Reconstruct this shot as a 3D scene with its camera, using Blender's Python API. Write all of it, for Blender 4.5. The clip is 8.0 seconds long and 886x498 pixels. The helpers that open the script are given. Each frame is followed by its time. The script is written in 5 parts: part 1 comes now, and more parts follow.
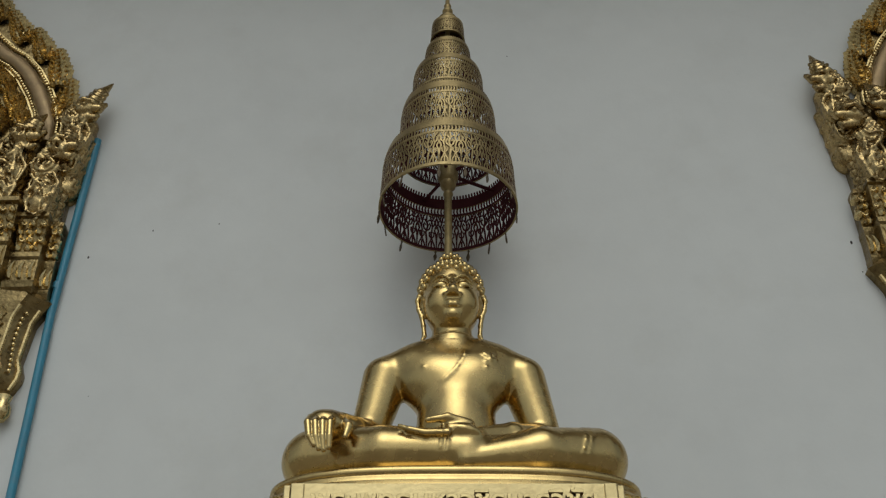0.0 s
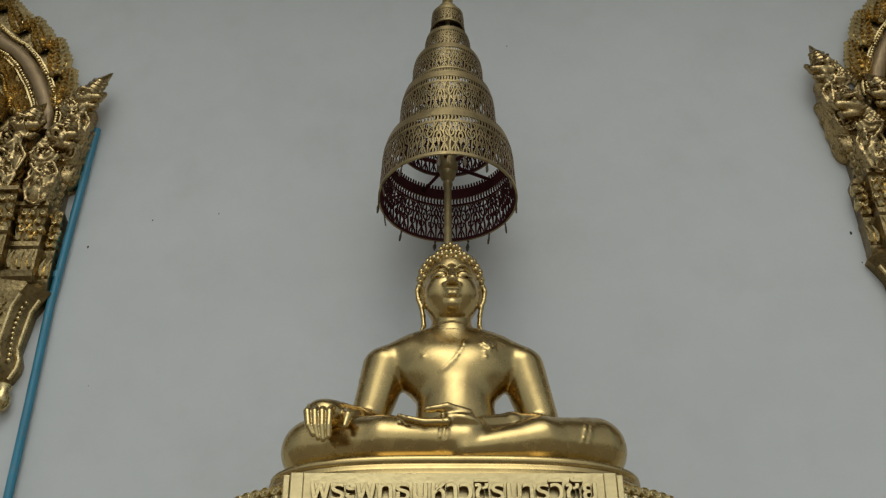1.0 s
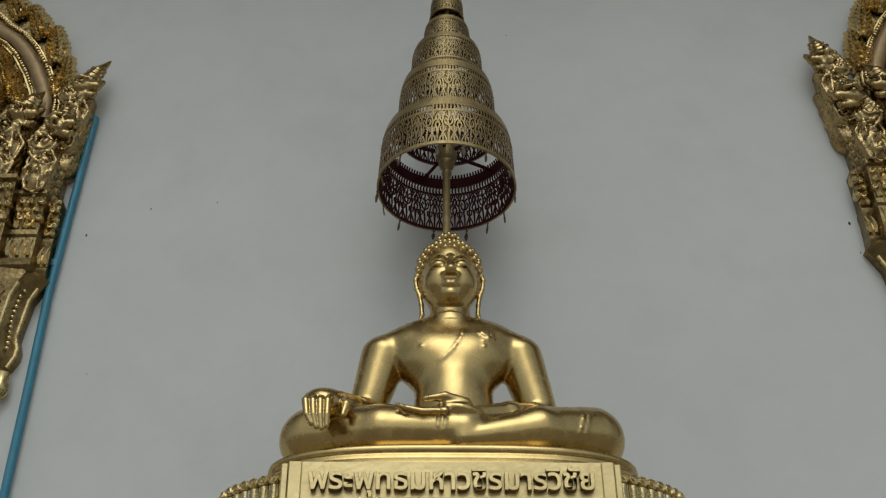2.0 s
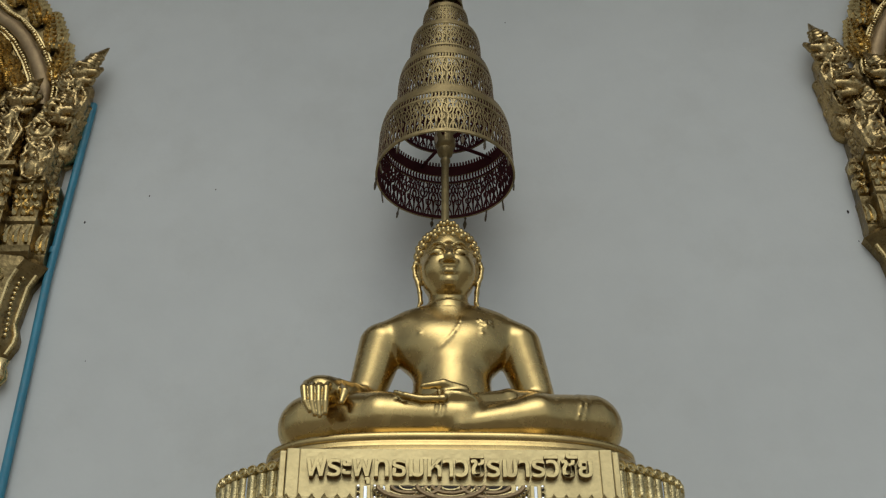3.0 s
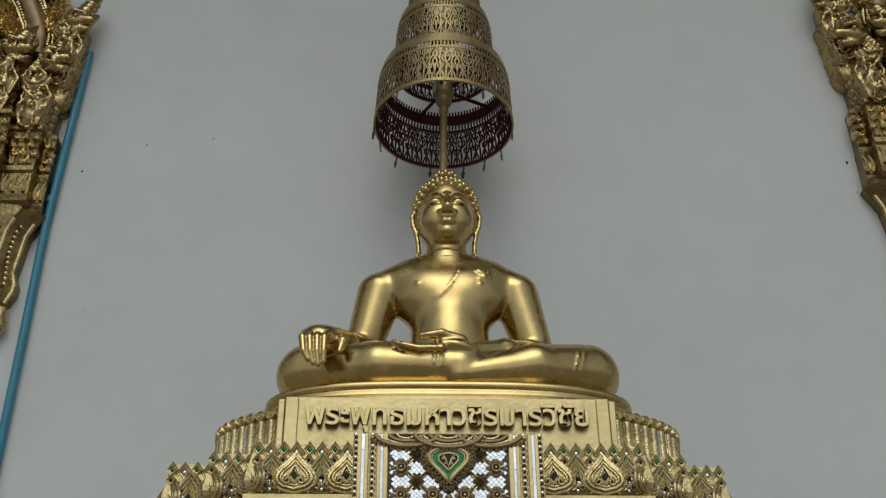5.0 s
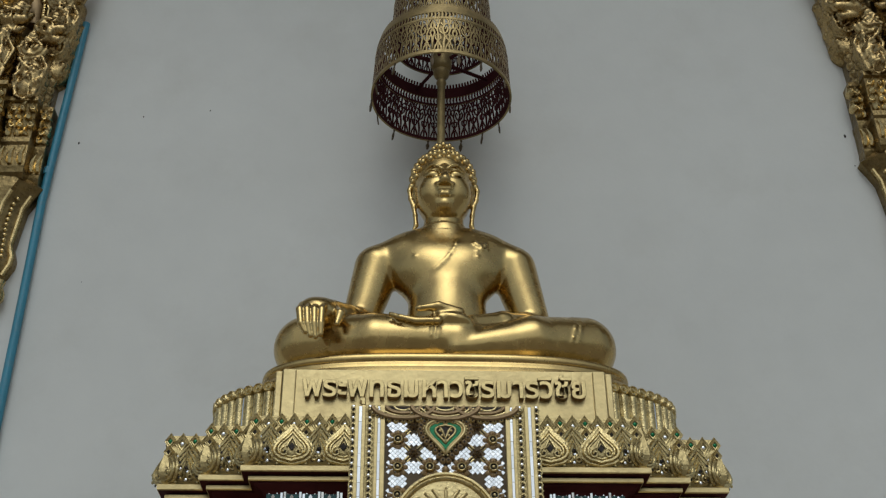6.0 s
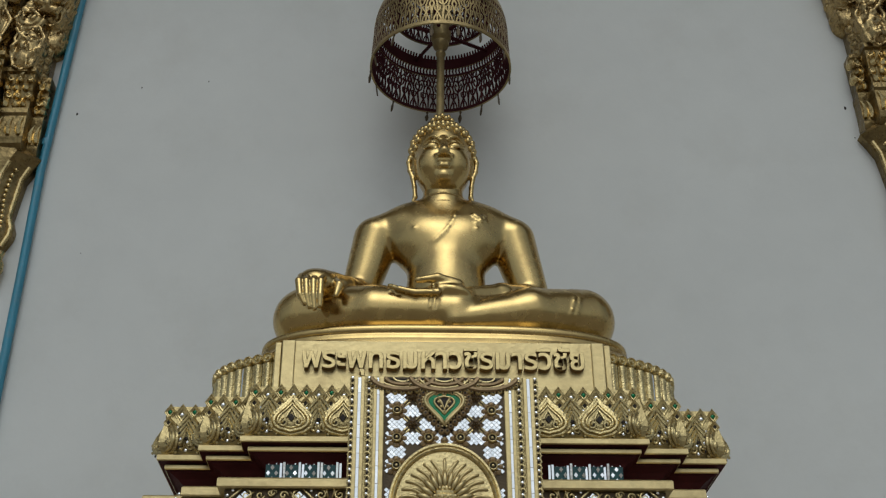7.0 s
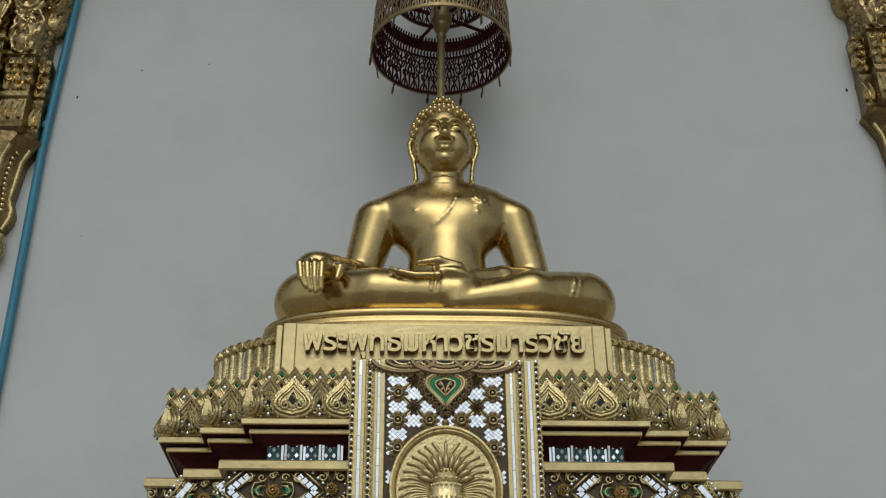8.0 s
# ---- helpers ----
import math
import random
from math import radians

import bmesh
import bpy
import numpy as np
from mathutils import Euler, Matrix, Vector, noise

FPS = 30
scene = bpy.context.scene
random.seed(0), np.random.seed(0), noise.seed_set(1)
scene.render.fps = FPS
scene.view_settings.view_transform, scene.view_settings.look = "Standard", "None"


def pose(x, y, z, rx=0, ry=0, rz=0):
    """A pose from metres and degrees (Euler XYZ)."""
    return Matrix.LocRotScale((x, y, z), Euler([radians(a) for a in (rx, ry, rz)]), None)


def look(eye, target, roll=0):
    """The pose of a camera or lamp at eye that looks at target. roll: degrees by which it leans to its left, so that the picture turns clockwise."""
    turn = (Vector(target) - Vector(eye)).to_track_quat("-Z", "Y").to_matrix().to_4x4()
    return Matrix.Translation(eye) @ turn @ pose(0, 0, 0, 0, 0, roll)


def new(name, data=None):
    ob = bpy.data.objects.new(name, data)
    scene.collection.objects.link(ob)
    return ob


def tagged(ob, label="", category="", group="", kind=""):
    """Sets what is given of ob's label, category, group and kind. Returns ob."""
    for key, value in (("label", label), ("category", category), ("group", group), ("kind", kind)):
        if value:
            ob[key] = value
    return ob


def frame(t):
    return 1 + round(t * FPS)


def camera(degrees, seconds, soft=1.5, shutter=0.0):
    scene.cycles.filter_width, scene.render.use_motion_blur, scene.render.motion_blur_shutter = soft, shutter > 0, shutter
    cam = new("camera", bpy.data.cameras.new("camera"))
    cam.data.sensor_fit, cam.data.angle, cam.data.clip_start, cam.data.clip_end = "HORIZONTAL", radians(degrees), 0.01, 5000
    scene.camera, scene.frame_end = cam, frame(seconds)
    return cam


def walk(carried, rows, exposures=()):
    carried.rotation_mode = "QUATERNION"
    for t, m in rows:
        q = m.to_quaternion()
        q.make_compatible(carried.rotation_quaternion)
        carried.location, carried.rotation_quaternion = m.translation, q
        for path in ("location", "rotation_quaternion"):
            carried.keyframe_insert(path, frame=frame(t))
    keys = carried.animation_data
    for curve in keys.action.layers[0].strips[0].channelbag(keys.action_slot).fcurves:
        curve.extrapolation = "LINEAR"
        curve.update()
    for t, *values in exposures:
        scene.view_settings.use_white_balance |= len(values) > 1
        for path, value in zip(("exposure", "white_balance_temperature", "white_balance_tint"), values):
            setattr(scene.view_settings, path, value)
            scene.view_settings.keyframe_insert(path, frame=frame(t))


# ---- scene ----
# ---------------------------------------------------------------- camera
EYE = 1.5
cam = camera(40.95, 8.0, soft=1.25)
# seconds, turn to the left, tilt up, lean to the right (degrees); the camera stands and tilts down
ROWS = [
    (0.0, 0.181, 37.429, 0.80),
    (0.5, 0.183, 37.187, 0.767),
    (1.0, 0.164, 36.944, 0.740),
    (1.5, 0.137, 36.686, 0.684),
    (3.0, 0.005, 35.833, 0.583),
    (3.5, 0.000, 35.400, 0.600),
    (4.0, 0.002, 34.750, 0.573),
    (4.5, -0.026, 34.041, 0.525),
    (6.0, -0.218, 32.101, 0.444),
    (6.5, -0.267, 31.307, 0.427),
    (7.0, -0.257, 30.735, 0.390),
    (7.5, -0.224, 30.170, 0.390),
    (8.0, -0.201, 29.905, 0.430),
]
walk(cam, [(t, pose(0, 0, EYE, 0, 0, yaw) @ pose(0, 0, 0, 90 + tilt) @ pose(0, 0, 0, 0, 0, -lean)) for t, yaw, tilt, lean in ROWS],
     exposures=[(0.0, -0.13, 6140, 3.5), (4.0, -0.16, 6080, 3.5), (8.0, -0.22, 5970, 4)])

# ---------------------------------------------------------------- daylight: bright overcast
SUN_EL, SUN_AZ = radians(48), radians(180)
world = bpy.data.worlds.new("sky")
scene.world = world
world.use_nodes = True
wn = world.node_tree.nodes
sky = wn.new("ShaderNodeTexSky")
sky.sky_type, sky.sun_disc, sky.sun_elevation, sky.sun_rotation = "NISHITA", False, SUN_EL, SUN_AZ
sky.air_density, sky.dust_density = 1.0, 3.0
grey = wn.new("ShaderNodeHueSaturation")
grey.inputs["Saturation"].default_value = 0.3
world.node_tree.links.new(sky.outputs["Color"], grey.inputs["Color"])
world.node_tree.links.new(grey.outputs["Color"], wn["Background"].inputs["Color"])
wn["Background"].inputs["Strength"].default_value = 0.087
sun = new("sun", bpy.data.lights.new("sun", "SUN"))
sun.data.energy, sun.data.angle, sun.data.color = 0.36, radians(40), (1.0, 0.96, 0.90)
sun.matrix_world = look((0, 0, 20), (math.sin(SUN_AZ) * -20, math.cos(SUN_AZ) * -20, 20 - 20 * math.tan(SUN_EL)))

# ---------------------------------------------------------------- materials
def material(name, base, rough=0.5, metal=0.0, vary=0.15, scale=3.0, fine=40.0, bump=0.1, bump_scale=60.0, stain=None, stain_amount=0.0,
             rough_vary=0.1, per_piece=0.0, distance=0.01, spec=0.5):
    """A surface with large and small variation of colour, varied gloss and fine relief."""
    m = bpy.data.materials.new(name)
    m.use_nodes = True
    nt = m.node_tree
    n, l = nt.nodes, nt.links
    bsdf = n["Principled BSDF"]
    bsdf.inputs["Metallic"].default_value, bsdf.inputs["Specular IOR Level"].default_value = metal, spec
    tc = n.new("ShaderNodeTexCoord")
    big = n.new("ShaderNodeTexNoise")
    big.inputs["Scale"].default_value, big.inputs["Detail"].default_value = scale, 5.0
    small = n.new("ShaderNodeTexNoise")
    small.inputs["Scale"].default_value, small.inputs["Detail"].default_value = fine, 4.0
    relief = n.new("ShaderNodeTexNoise")
    relief.inputs["Scale"].default_value, relief.inputs["Detail"].default_value = bump_scale, 6.0
    for t in (big, small, relief):
        l.new(tc.outputs["Object"], t.inputs["Vector"])
    add = n.new("ShaderNodeMath")
    add.operation = "ADD"
    half = n.new("ShaderNodeMath")
    half.operation = "MULTIPLY"
    half.inputs[1].default_value = 0.5
    l.new(small.outputs["Fac"], half.inputs[0])
    l.new(big.outputs["Fac"], add.inputs[0])
    l.new(half.outputs[0], add.inputs[1])
    ramp = n.new("ShaderNodeValToRGB")
    ramp.color_ramp.elements[0].position, ramp.color_ramp.elements[1].position = 0.5, 1.0
    ramp.color_ramp.elements[0].color = (*[c * (1 - vary) for c in base], 1)
    ramp.color_ramp.elements[1].color = (*[min(1, c * (1 + vary)) for c in base], 1)
    l.new(add.outputs[0], ramp.inputs["Fac"])
    colour = ramp.outputs["Color"]
    if stain:
        sn = n.new("ShaderNodeTexNoise")
        sn.inputs["Scale"].default_value, sn.inputs["Detail"].default_value, sn.inputs["Roughness"].default_value = scale * 2.7, 8.0, 0.7
        l.new(tc.outputs["Object"], sn.inputs["Vector"])
        sr = n.new("ShaderNodeMapRange")
        sr.inputs["From Min"].default_value, sr.inputs["From Max"].default_value = 0.5, 0.72
        sr.inputs["To Max"].default_value = stain_amount
        l.new(sn.outputs["Fac"], sr.inputs["Value"])
        mix = n.new("ShaderNodeMix")
        mix.data_type = "RGBA"
        l.new(sr.outputs["Result"], mix.inputs["Factor"])
        l.new(colour, mix.inputs["A"])
        mix.inputs["B"].default_value = (*stain, 1)
        colour = mix.outputs["Result"]
    if per_piece:
        oi = n.new("ShaderNodeObjectInfo")
        pr = n.new("ShaderNodeMapRange")
        pr.inputs["To Min"].default_value, pr.inputs["To Max"].default_value = 1 - per_piece, 1 + per_piece * 0.5
        l.new(oi.outputs["Random"], pr.inputs["Value"])
        hsv = n.new("ShaderNodeHueSaturation")
        l.new(pr.outputs["Result"], hsv.inputs["Value"])
        l.new(colour, hsv.inputs["Color"])
        colour = hsv.outputs["Color"]
    l.new(colour, bsdf.inputs["Base Color"])
    rr = n.new("ShaderNodeMapRange")
    rr.inputs["From Min"].default_value, rr.inputs["From Max"].default_value = 0.3, 0.7
    rr.inputs["To Min"].default_value, rr.inputs["To Max"].default_value = max(0.02, rough - rough_vary), min(1, rough + rough_vary)
    l.new(small.outputs["Fac"], rr.inputs["Value"])
    l.new(rr.outputs["Result"], bsdf.inputs["Roughness"])
    bp = n.new("ShaderNodeBump")
    bp.inputs["Strength"].default_value, bp.inputs["Distance"].default_value = bump, distance
    l.new(relief.outputs["Fac"], bp.inputs["Height"])
    l.new(bp.outputs["Normal"], bsdf.inputs["Normal"])
    return m


GOLD = material("burnished gold leaf", (0.52, 0.380, 0.155), 0.25, 1.0, 0.14, 3.0, 18, 0.035, 12, (0.36, 0.23, 0.095), 0.45, 0.06)
GOLD_PAINT = material("gold paint", (0.61, 0.485, 0.235), 0.38, 0.88, 0.14, 5.0, 60, 0.15, 45, (0.36, 0.26, 0.12), 0.5, 0.08)
GOLD_OLD = material("aged gold leaf on carved wood", (0.64, 0.49, 0.225), 0.25, 0.95, 0.30, 7.0, 60, 0.15, 30, (0.24, 0.15, 0.065), 0.45, 0.08)
GOLD_CARVED = material("worn gold leaf on carved serpents", (0.40, 0.29, 0.128), 0.24, 0.95, 0.32, 7.0, 60, 0.35, 20, (0.11, 0.06, 0.03), 0.70, 0.08, distance=0.02)
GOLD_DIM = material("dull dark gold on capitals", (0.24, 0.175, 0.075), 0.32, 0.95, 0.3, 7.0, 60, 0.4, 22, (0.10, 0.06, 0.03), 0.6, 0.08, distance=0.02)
GOLD_DARK = material("tarnished gold relief", (0.44, 0.35, 0.165), 0.38, 0.9, 0.25, 10.0, 80, 0.3, 90, (0.11, 0.08, 0.04), 0.45, 0.1)
GOLD_RELIEF = material("gilded carving", (0.63, 0.51, 0.25), 0.32, 0.95, 0.25, 14.0, 90, 0.3, 110, (0.15, 0.105, 0.05), 0.65, 0.12)
GOLD_MEDAL = material("worn gold of the round relief", (0.66, 0.53, 0.26), 0.32, 0.92, 0.2, 12.0, 80, 0.25, 90, (0.26, 0.19, 0.085), 0.55, 0.1)
# near-black: behind rods and carvings the shade of the hollows is in the colour
GOLD_DEEP = material("dark gilding and painted hollow shade", (0.095, 0.066, 0.034), 0.55, 0.4, 0.3, 14.0, 90, 0.3, 120)
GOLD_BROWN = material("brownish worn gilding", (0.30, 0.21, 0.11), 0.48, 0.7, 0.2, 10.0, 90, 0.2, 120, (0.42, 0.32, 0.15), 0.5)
GOLD_SHADE = material("shaded gold of letter sides", (0.26, 0.17, 0.08), 0.5, 0.7, 0.3, 10.0, 60, 0.3, 80)
SOFFIT = material("cream painted timber", (0.46, 0.41, 0.32), 0.7, 0.0, 0.15, 2.0, 30, 0.2, 40)
TEAL = material("dark teal glass", (0.02, 0.07, 0.07), 0.15, 0.3, 0.3, 20, 90, 0.05, 60)
LETTER = material("dull gold paint of letters", (0.60, 0.475, 0.225), 0.38, 0.88, 0.14, 8.0, 60, 0.15, 60)
BRASS = material("tarnished brass", (0.34, 0.255, 0.115), 0.44, 0.85, 0.28, 8.0, 60, 0.25, 80, (0.15, 0.11, 0.055), 0.5, 0.1)
MAROON = material("dark maroon lacquer", (0.060, 0.013, 0.016), 0.75, 0.0, 0.3, 8.0, 60, 0.1, 60, spec=0.15)
WALL = material("grey-white painted plaster", (0.645, 0.65, 0.625), 0.8, 0.0, 0.05, 0.6, 5.0, 0.05, 40, (0.56, 0.555, 0.52), 0.4)
PAVING = material("pale stone paving", (0.38, 0.33, 0.265), 0.8, 0.0, 0.2, 0.8, 15, 0.2, 30)
PIPE = material("blue pvc", (0.045, 0.23, 0.33), 0.42, 0.0, 0.15, 3.0, 50, 0.03, 40, (0.12, 0.22, 0.26), 0.5)
MIRROR = material("mirror glass mosaic", (0.95, 0.97, 0.99), 0.08, 1.0, 0.03, 20, 90, 0.04, 60, per_piece=0.12)
GREEN = material("green glass mosaic", (0.012, 0.17, 0.06), 0.15, 0.4, 0.35, 30, 120, 0.15, 160)
RED = material("red glass", (0.35, 0.05, 0.03), 0.15, 0.5, 0.3, 20, 90, 0.05, 60)
DARK_GAP = material("dark grout", (0.035, 0.028, 0.022), 0.8, 0.0, 0.2, 10, 60, 0.1, 60)


# ---------------------------------------------------------------- mesh helpers
def part(name, bm, mat, parent=None, label="", smooth=False, angle=None):
    """Links a bmesh as one mesh object under a thing or a part."""
    me = bpy.data.meshes.new(name)
    bmesh.ops.recalc_face_normals(bm, faces=bm.faces)
    bm.to_mesh(me)
    bm.free()
    for m in (mat if isinstance(mat, (list, tuple)) else [mat]):
        me.materials.append(m)
    if smooth:
        me.shade_smooth()
        if angle:
            me.set_sharp_from_angle(angle=radians(angle))
    ob = new(name, me)
    ob.parent = parent
    if label:
        tagged(ob, label)
    return ob


def thing(name, label, category, m=None, group="", kind=""):
    ob = tagged(new(name), label, category, group, kind)
    if m is not None:
        ob.matrix_world = m
    return ob


def box(bm, x0, x1, y0, y1, z0, z1, bevel=0.0, mat=0):
    vs = [bm.verts.new((x, y, z)) for z in (z0, z1) for x, y in ((x0, y0), (x1, y0), (x1, y1), (x0, y1))]
    fs = [bm.faces.new([vs[i] for i in q]) for q in ((3, 2, 1, 0), (4, 5, 6, 7), (0, 1, 5, 4), (1, 2, 6, 5), (2, 3, 7, 6), (3, 0, 4, 7))]
    if bevel:
        es = list({e for f in fs for e in f.edges})
        r = bmesh.ops.bevel(bm, geom=es, offset=bevel, segments=2, affect="EDGES", profile=0.5)
        fs = list(set(r["faces"]) | {f for f in fs if f.is_valid})
    for f in fs:
        f.material_index = mat
    return bm


def lathe(bm, profile, segs=32, sx=1.0, sy=1.0, at=(0, 0, 0), cap=True, a0=0.0, a1=2 * math.pi):
    """Turns (radius, height) pairs round z; sx and sy make it oval."""
    full = abs(a1 - a0 - 2 * math.pi) < 1e-6
    n = segs if full else segs + 1
    rings = []
    for r, z in profile:
        rings.append([bm.verts.new((at[0] + sx * r * math.sin(a0 + (a1 - a0) * i / segs), at[1] - sy * r * math.cos(a0 + (a1 - a0) * i / segs), at[2] + z)) for i in range(n)])
    for a, b in zip(rings, rings[1:]):
        for i in range(segs):
            j = (i + 1) % n
            bm.faces.new((a[i], a[j], b[j], b[i]))
    if cap and full:
        for ring in (rings[0], rings[-1]):
            bm.faces.new(ring)
    return bm


def tube(bm, pts, radii, segs=8, mat=0, flat=1.0):
    """A round bar along points, with a radius at each."""
    pts = [Vector(p) for p in pts]
    radii = radii if isinstance(radii, (list, tuple)) else [radii] * len(pts)
    rings = []
    for i, p in enumerate(pts):
        d = (pts[min(i + 1, len(pts) - 1)] - pts[max(i - 1, 0)]).normalized()
        u = d.cross(Vector((0, 1, 0)))
        u = (u if u.length > 0.1 else d.cross(Vector((1, 0, 0)))).normalized()
        w = u.cross(d).normalized()
        rings.append([bm.verts.new(p + radii[i] * (math.cos(2 * math.pi * k / segs) * u + flat * math.sin(2 * math.pi * k / segs) * w)) for k in range(segs)])
    fs = []
    for a, b in zip(rings, rings[1:]):
        for k in range(segs):
            fs.append(bm.faces.new((a[k], a[(k + 1) % segs], b[(k + 1) % segs], b[k])))
    fs += [bm.faces.new(rings[0]), bm.faces.new(rings[-1])]
    for f in fs:
        f.material_index = mat
    return bm


def prism(bm, outline, y0, y1, mat=0, taper=1.0, centre=None):
    """An outline in x and z, given depth from y0 (front) to y1 (back); taper shrinks the front face about its centre."""
    cx, cz = centre or (sum(p[0] for p in outline) / len(outline), sum(p[1] for p in outline) / len(outline))
    front = [bm.verts.new((cx + (x - cx) * taper, y0, cz + (z - cz) * taper)) for x, z in outline]
    back = [bm.verts.new((x, y1, z)) for x, z in outline]
    fs = [bm.faces.new(front), bm.faces.new(back[::-1])]
    k = len(outline)
    for i in range(k):
        fs.append(bm.faces.new((front[i], back[i], back[(i + 1) % k], front[(i + 1) % k])))
    for f in fs:
        f.material_index = mat
    return bm


# ---------------------------------------------------------------- shrine frame: x along its front, y to its back
SHRINE = pose(0.005, 4.95, 0, 0, 0, 2.0)

# ---------------------------------------------------------------- ground and wall
WALL_Y = 5.74
NEAR = WALL_Y / 6.0
bm = bmesh.new()
vs = [bm.verts.new((x, y, 0)) for x, y in ((-900, -900), (900, -900), (900, 900), (-900, 900))]
bm.faces.new(vs)
tagged(part("ground", bm, PAVING), "pale stone paving in front of the temple wall", "ground", kind="structure")
bm = box(bmesh.new(), -9, 9, WALL_Y, WALL_Y + 0.4, 0, 13)
tagged(part("wall_north", bm, WALL), "grey-white painted plaster temple wall, faintly stained", "wall", kind="structure")
bm = box(bmesh.new(), -9, 9, 3.1, WALL_Y + 0.6, 10.6, 10.9)
tagged(part("ceiling", bm, SOFFIT), "cream timber soffit of the temple eaves", "ceiling", kind="structure")

# blue pipe on the wall
pipe = thing("drain_pipe", "blue plastic drain pipe fixed upright to the plaster wall", "pipe", pose(-2.40 * NEAR, WALL_Y - 0.032, EYE * (1 - NEAR)) @ Matrix.Scale(NEAR, 4))
bm = tube(bmesh.new(), [(0.03, 0, 7.05), (0.0, 0, 6.2), (-0.018, 0, 5.6), (-0.012, 0, 4.9), (-0.005, 0, 2), (0, 0, 0)], 0.0255, 20)
part("pipe", bm, PIPE, pipe, smooth=True, angle=40)
bm = lathe(bmesh.new(), [(0.0255, -0.002), (0.0275, -0.001), (0.0275, 0.045), (0.0255, 0.046)], 20, at=(-0.02, 0, 5.80), cap=False)
part("coupling", bm, PIPE, pipe, smooth=True, angle=40)

# ---------------------------------------------------------------- the seated statue: one mesh, blended from rounded volumes
class Clay:
    """A solid in a grid of distances; volumes are blended in and cut out, and the skin is taken off at zero."""

    def __init__(self, lo, hi, step):
        self.lo, self.step = np.array(lo, float), step
        self.axes = [np.arange(a, b, step) for a, b in zip(lo, hi)]
        self.d = np.full([len(a) for a in self.axes], 1.0, np.float32)

    def _window(self, lo, hi):
        sl, ax = [], []
        for k in range(3):
            i = max(0, int((lo[k] - self.lo[k]) / self.step))
            j = min(len(self.axes[k]), int((hi[k] - self.lo[k]) / self.step) + 2)
            sl.append(slice(i, max(i, j)))
            ax.append(self.axes[k][sl[-1]])
        return tuple(sl), np.meshgrid(*ax, indexing="ij", sparse=True)

    def _blend(self, sl, e, k, cut):
        d = self.d[sl]
        if cut:
            h = np.clip(0.5 - 0.5 * (d + e) / k, 0, 1)
            self.d[sl] = d * (1 - h) - e * h + k * h * (1 - h)
        else:
            h = np.clip(0.5 + 0.5 * (d - e) / k, 0, 1)
            self.d[sl] = d * (1 - h) + e * h - k * h * (1 - h)

    def ball(self, c, r, k=0.02, cut=False, turn=None):
        """An ellipsoid with the half axes r."""
        r = np.array(r if isinstance(r, (tuple, list)) else (r, r, r), float)
        m = r.max() + 3 * k + 0.02
        sl, (x, y, z) = self._window([a - m for a in c], [a + m for a in c])
        p = [x - c[0], y - c[1], z - c[2]]
        if turn:
            t = Euler([radians(a) for a in turn]).to_matrix().transposed()
            p = [t[i][0] * p[0] + t[i][1] * p[1] + t[i][2] * p[2] for i in range(3)]
        k0 = np.sqrt((p[0] / r[0]) ** 2 + (p[1] / r[1]) ** 2 + (p[2] / r[2]) ** 2)
        k1 = np.sqrt((p[0] / r[0] ** 2) ** 2 + (p[1] / r[1] ** 2) ** 2 + (p[2] / r[2] ** 2) ** 2)
        self._blend(sl, k0 * (k0 - 1) / np.maximum(k1, 1e-6), k, cut)

    def limb(self, a, b, ra, rb, k=0.02, cut=False):
        """A round bar that tapers from a to b."""
        m = max(ra, rb) + 3 * k + 0.02
        sl, (x, y, z) = self._window([min(p, q) - m for p, q in zip(a, b)], [max(p, q) + m for p, q in zip(a, b)])
        ab = [q - p for p, q in zip(a, b)]
        t = np.clip(((x - a[0]) * ab[0] + (y - a[1]) * ab[1] + (z - a[2]) * ab[2]) / max(1e-9, sum(q * q for q in ab)), 0, 1)
        e = np.sqrt((x - a[0] - t * ab[0]) ** 2 + (y - a[1] - t * ab[1]) ** 2 + (z - a[2] - t * ab[2]) ** 2) - (ra + (rb - ra) * t)
        self._blend(sl, e, k, cut)

    def chain(self, pts, radii, k=0.02, cut=False):
        for i in range(len(pts) - 1):
            self.limb(pts[i], pts[i + 1], radii[i], radii[i + 1], k, cut)

    def front(self, x, z):
        """The y of the skin's foremost place at x, z."""
        i, j = int(round((x - self.lo[0]) / self.step)), int(round((z - self.lo[2]) / self.step))
        row = self.d[i, :, j]
        inside = np.nonzero(row < 0)[0]
        if not len(inside) or inside[0] == 0:
            return 0.0
        k = inside[0]
        return float(self.axes[1][k] - self.step * row[k] / (row[k] - row[k - 1]))

    def skin(self, bm):
        """Adds the surface at zero to bm, a vertex for each cell that it crosses."""
        d = self.d
        s = d < 0
        corner = [(i, j, k) for i in (0, 1) for j in (0, 1) for k in (0, 1)]
        n = [q - 1 for q in d.shape]
        view = lambda a, c: a[c[0]:c[0] + n[0], c[1]:c[1] + n[1], c[2]:c[2] + n[2]]
        count = sum(view(s, c).astype(np.int8) for c in corner)
        cells = np.argwhere((count > 0) & (count < 8))
        total, hits = np.zeros((len(cells), 3)), np.zeros(len(cells))
        for a in corner:
            for b in corner:
                if sum(b) - sum(a) == 1 and sum(abs(p - q) for p, q in zip(a, b)) == 1:
                    da, db = d[tuple((cells + a).T)], d[tuple((cells + b).T)]
                    cross = (da < 0) != (db < 0)
                    t = np.where(cross, da / np.where(cross, da - db, 1), 0)
                    total += np.where(cross[:, None], np.array(a) + t[:, None] * (np.array(b) - a), 0)
                    hits += cross
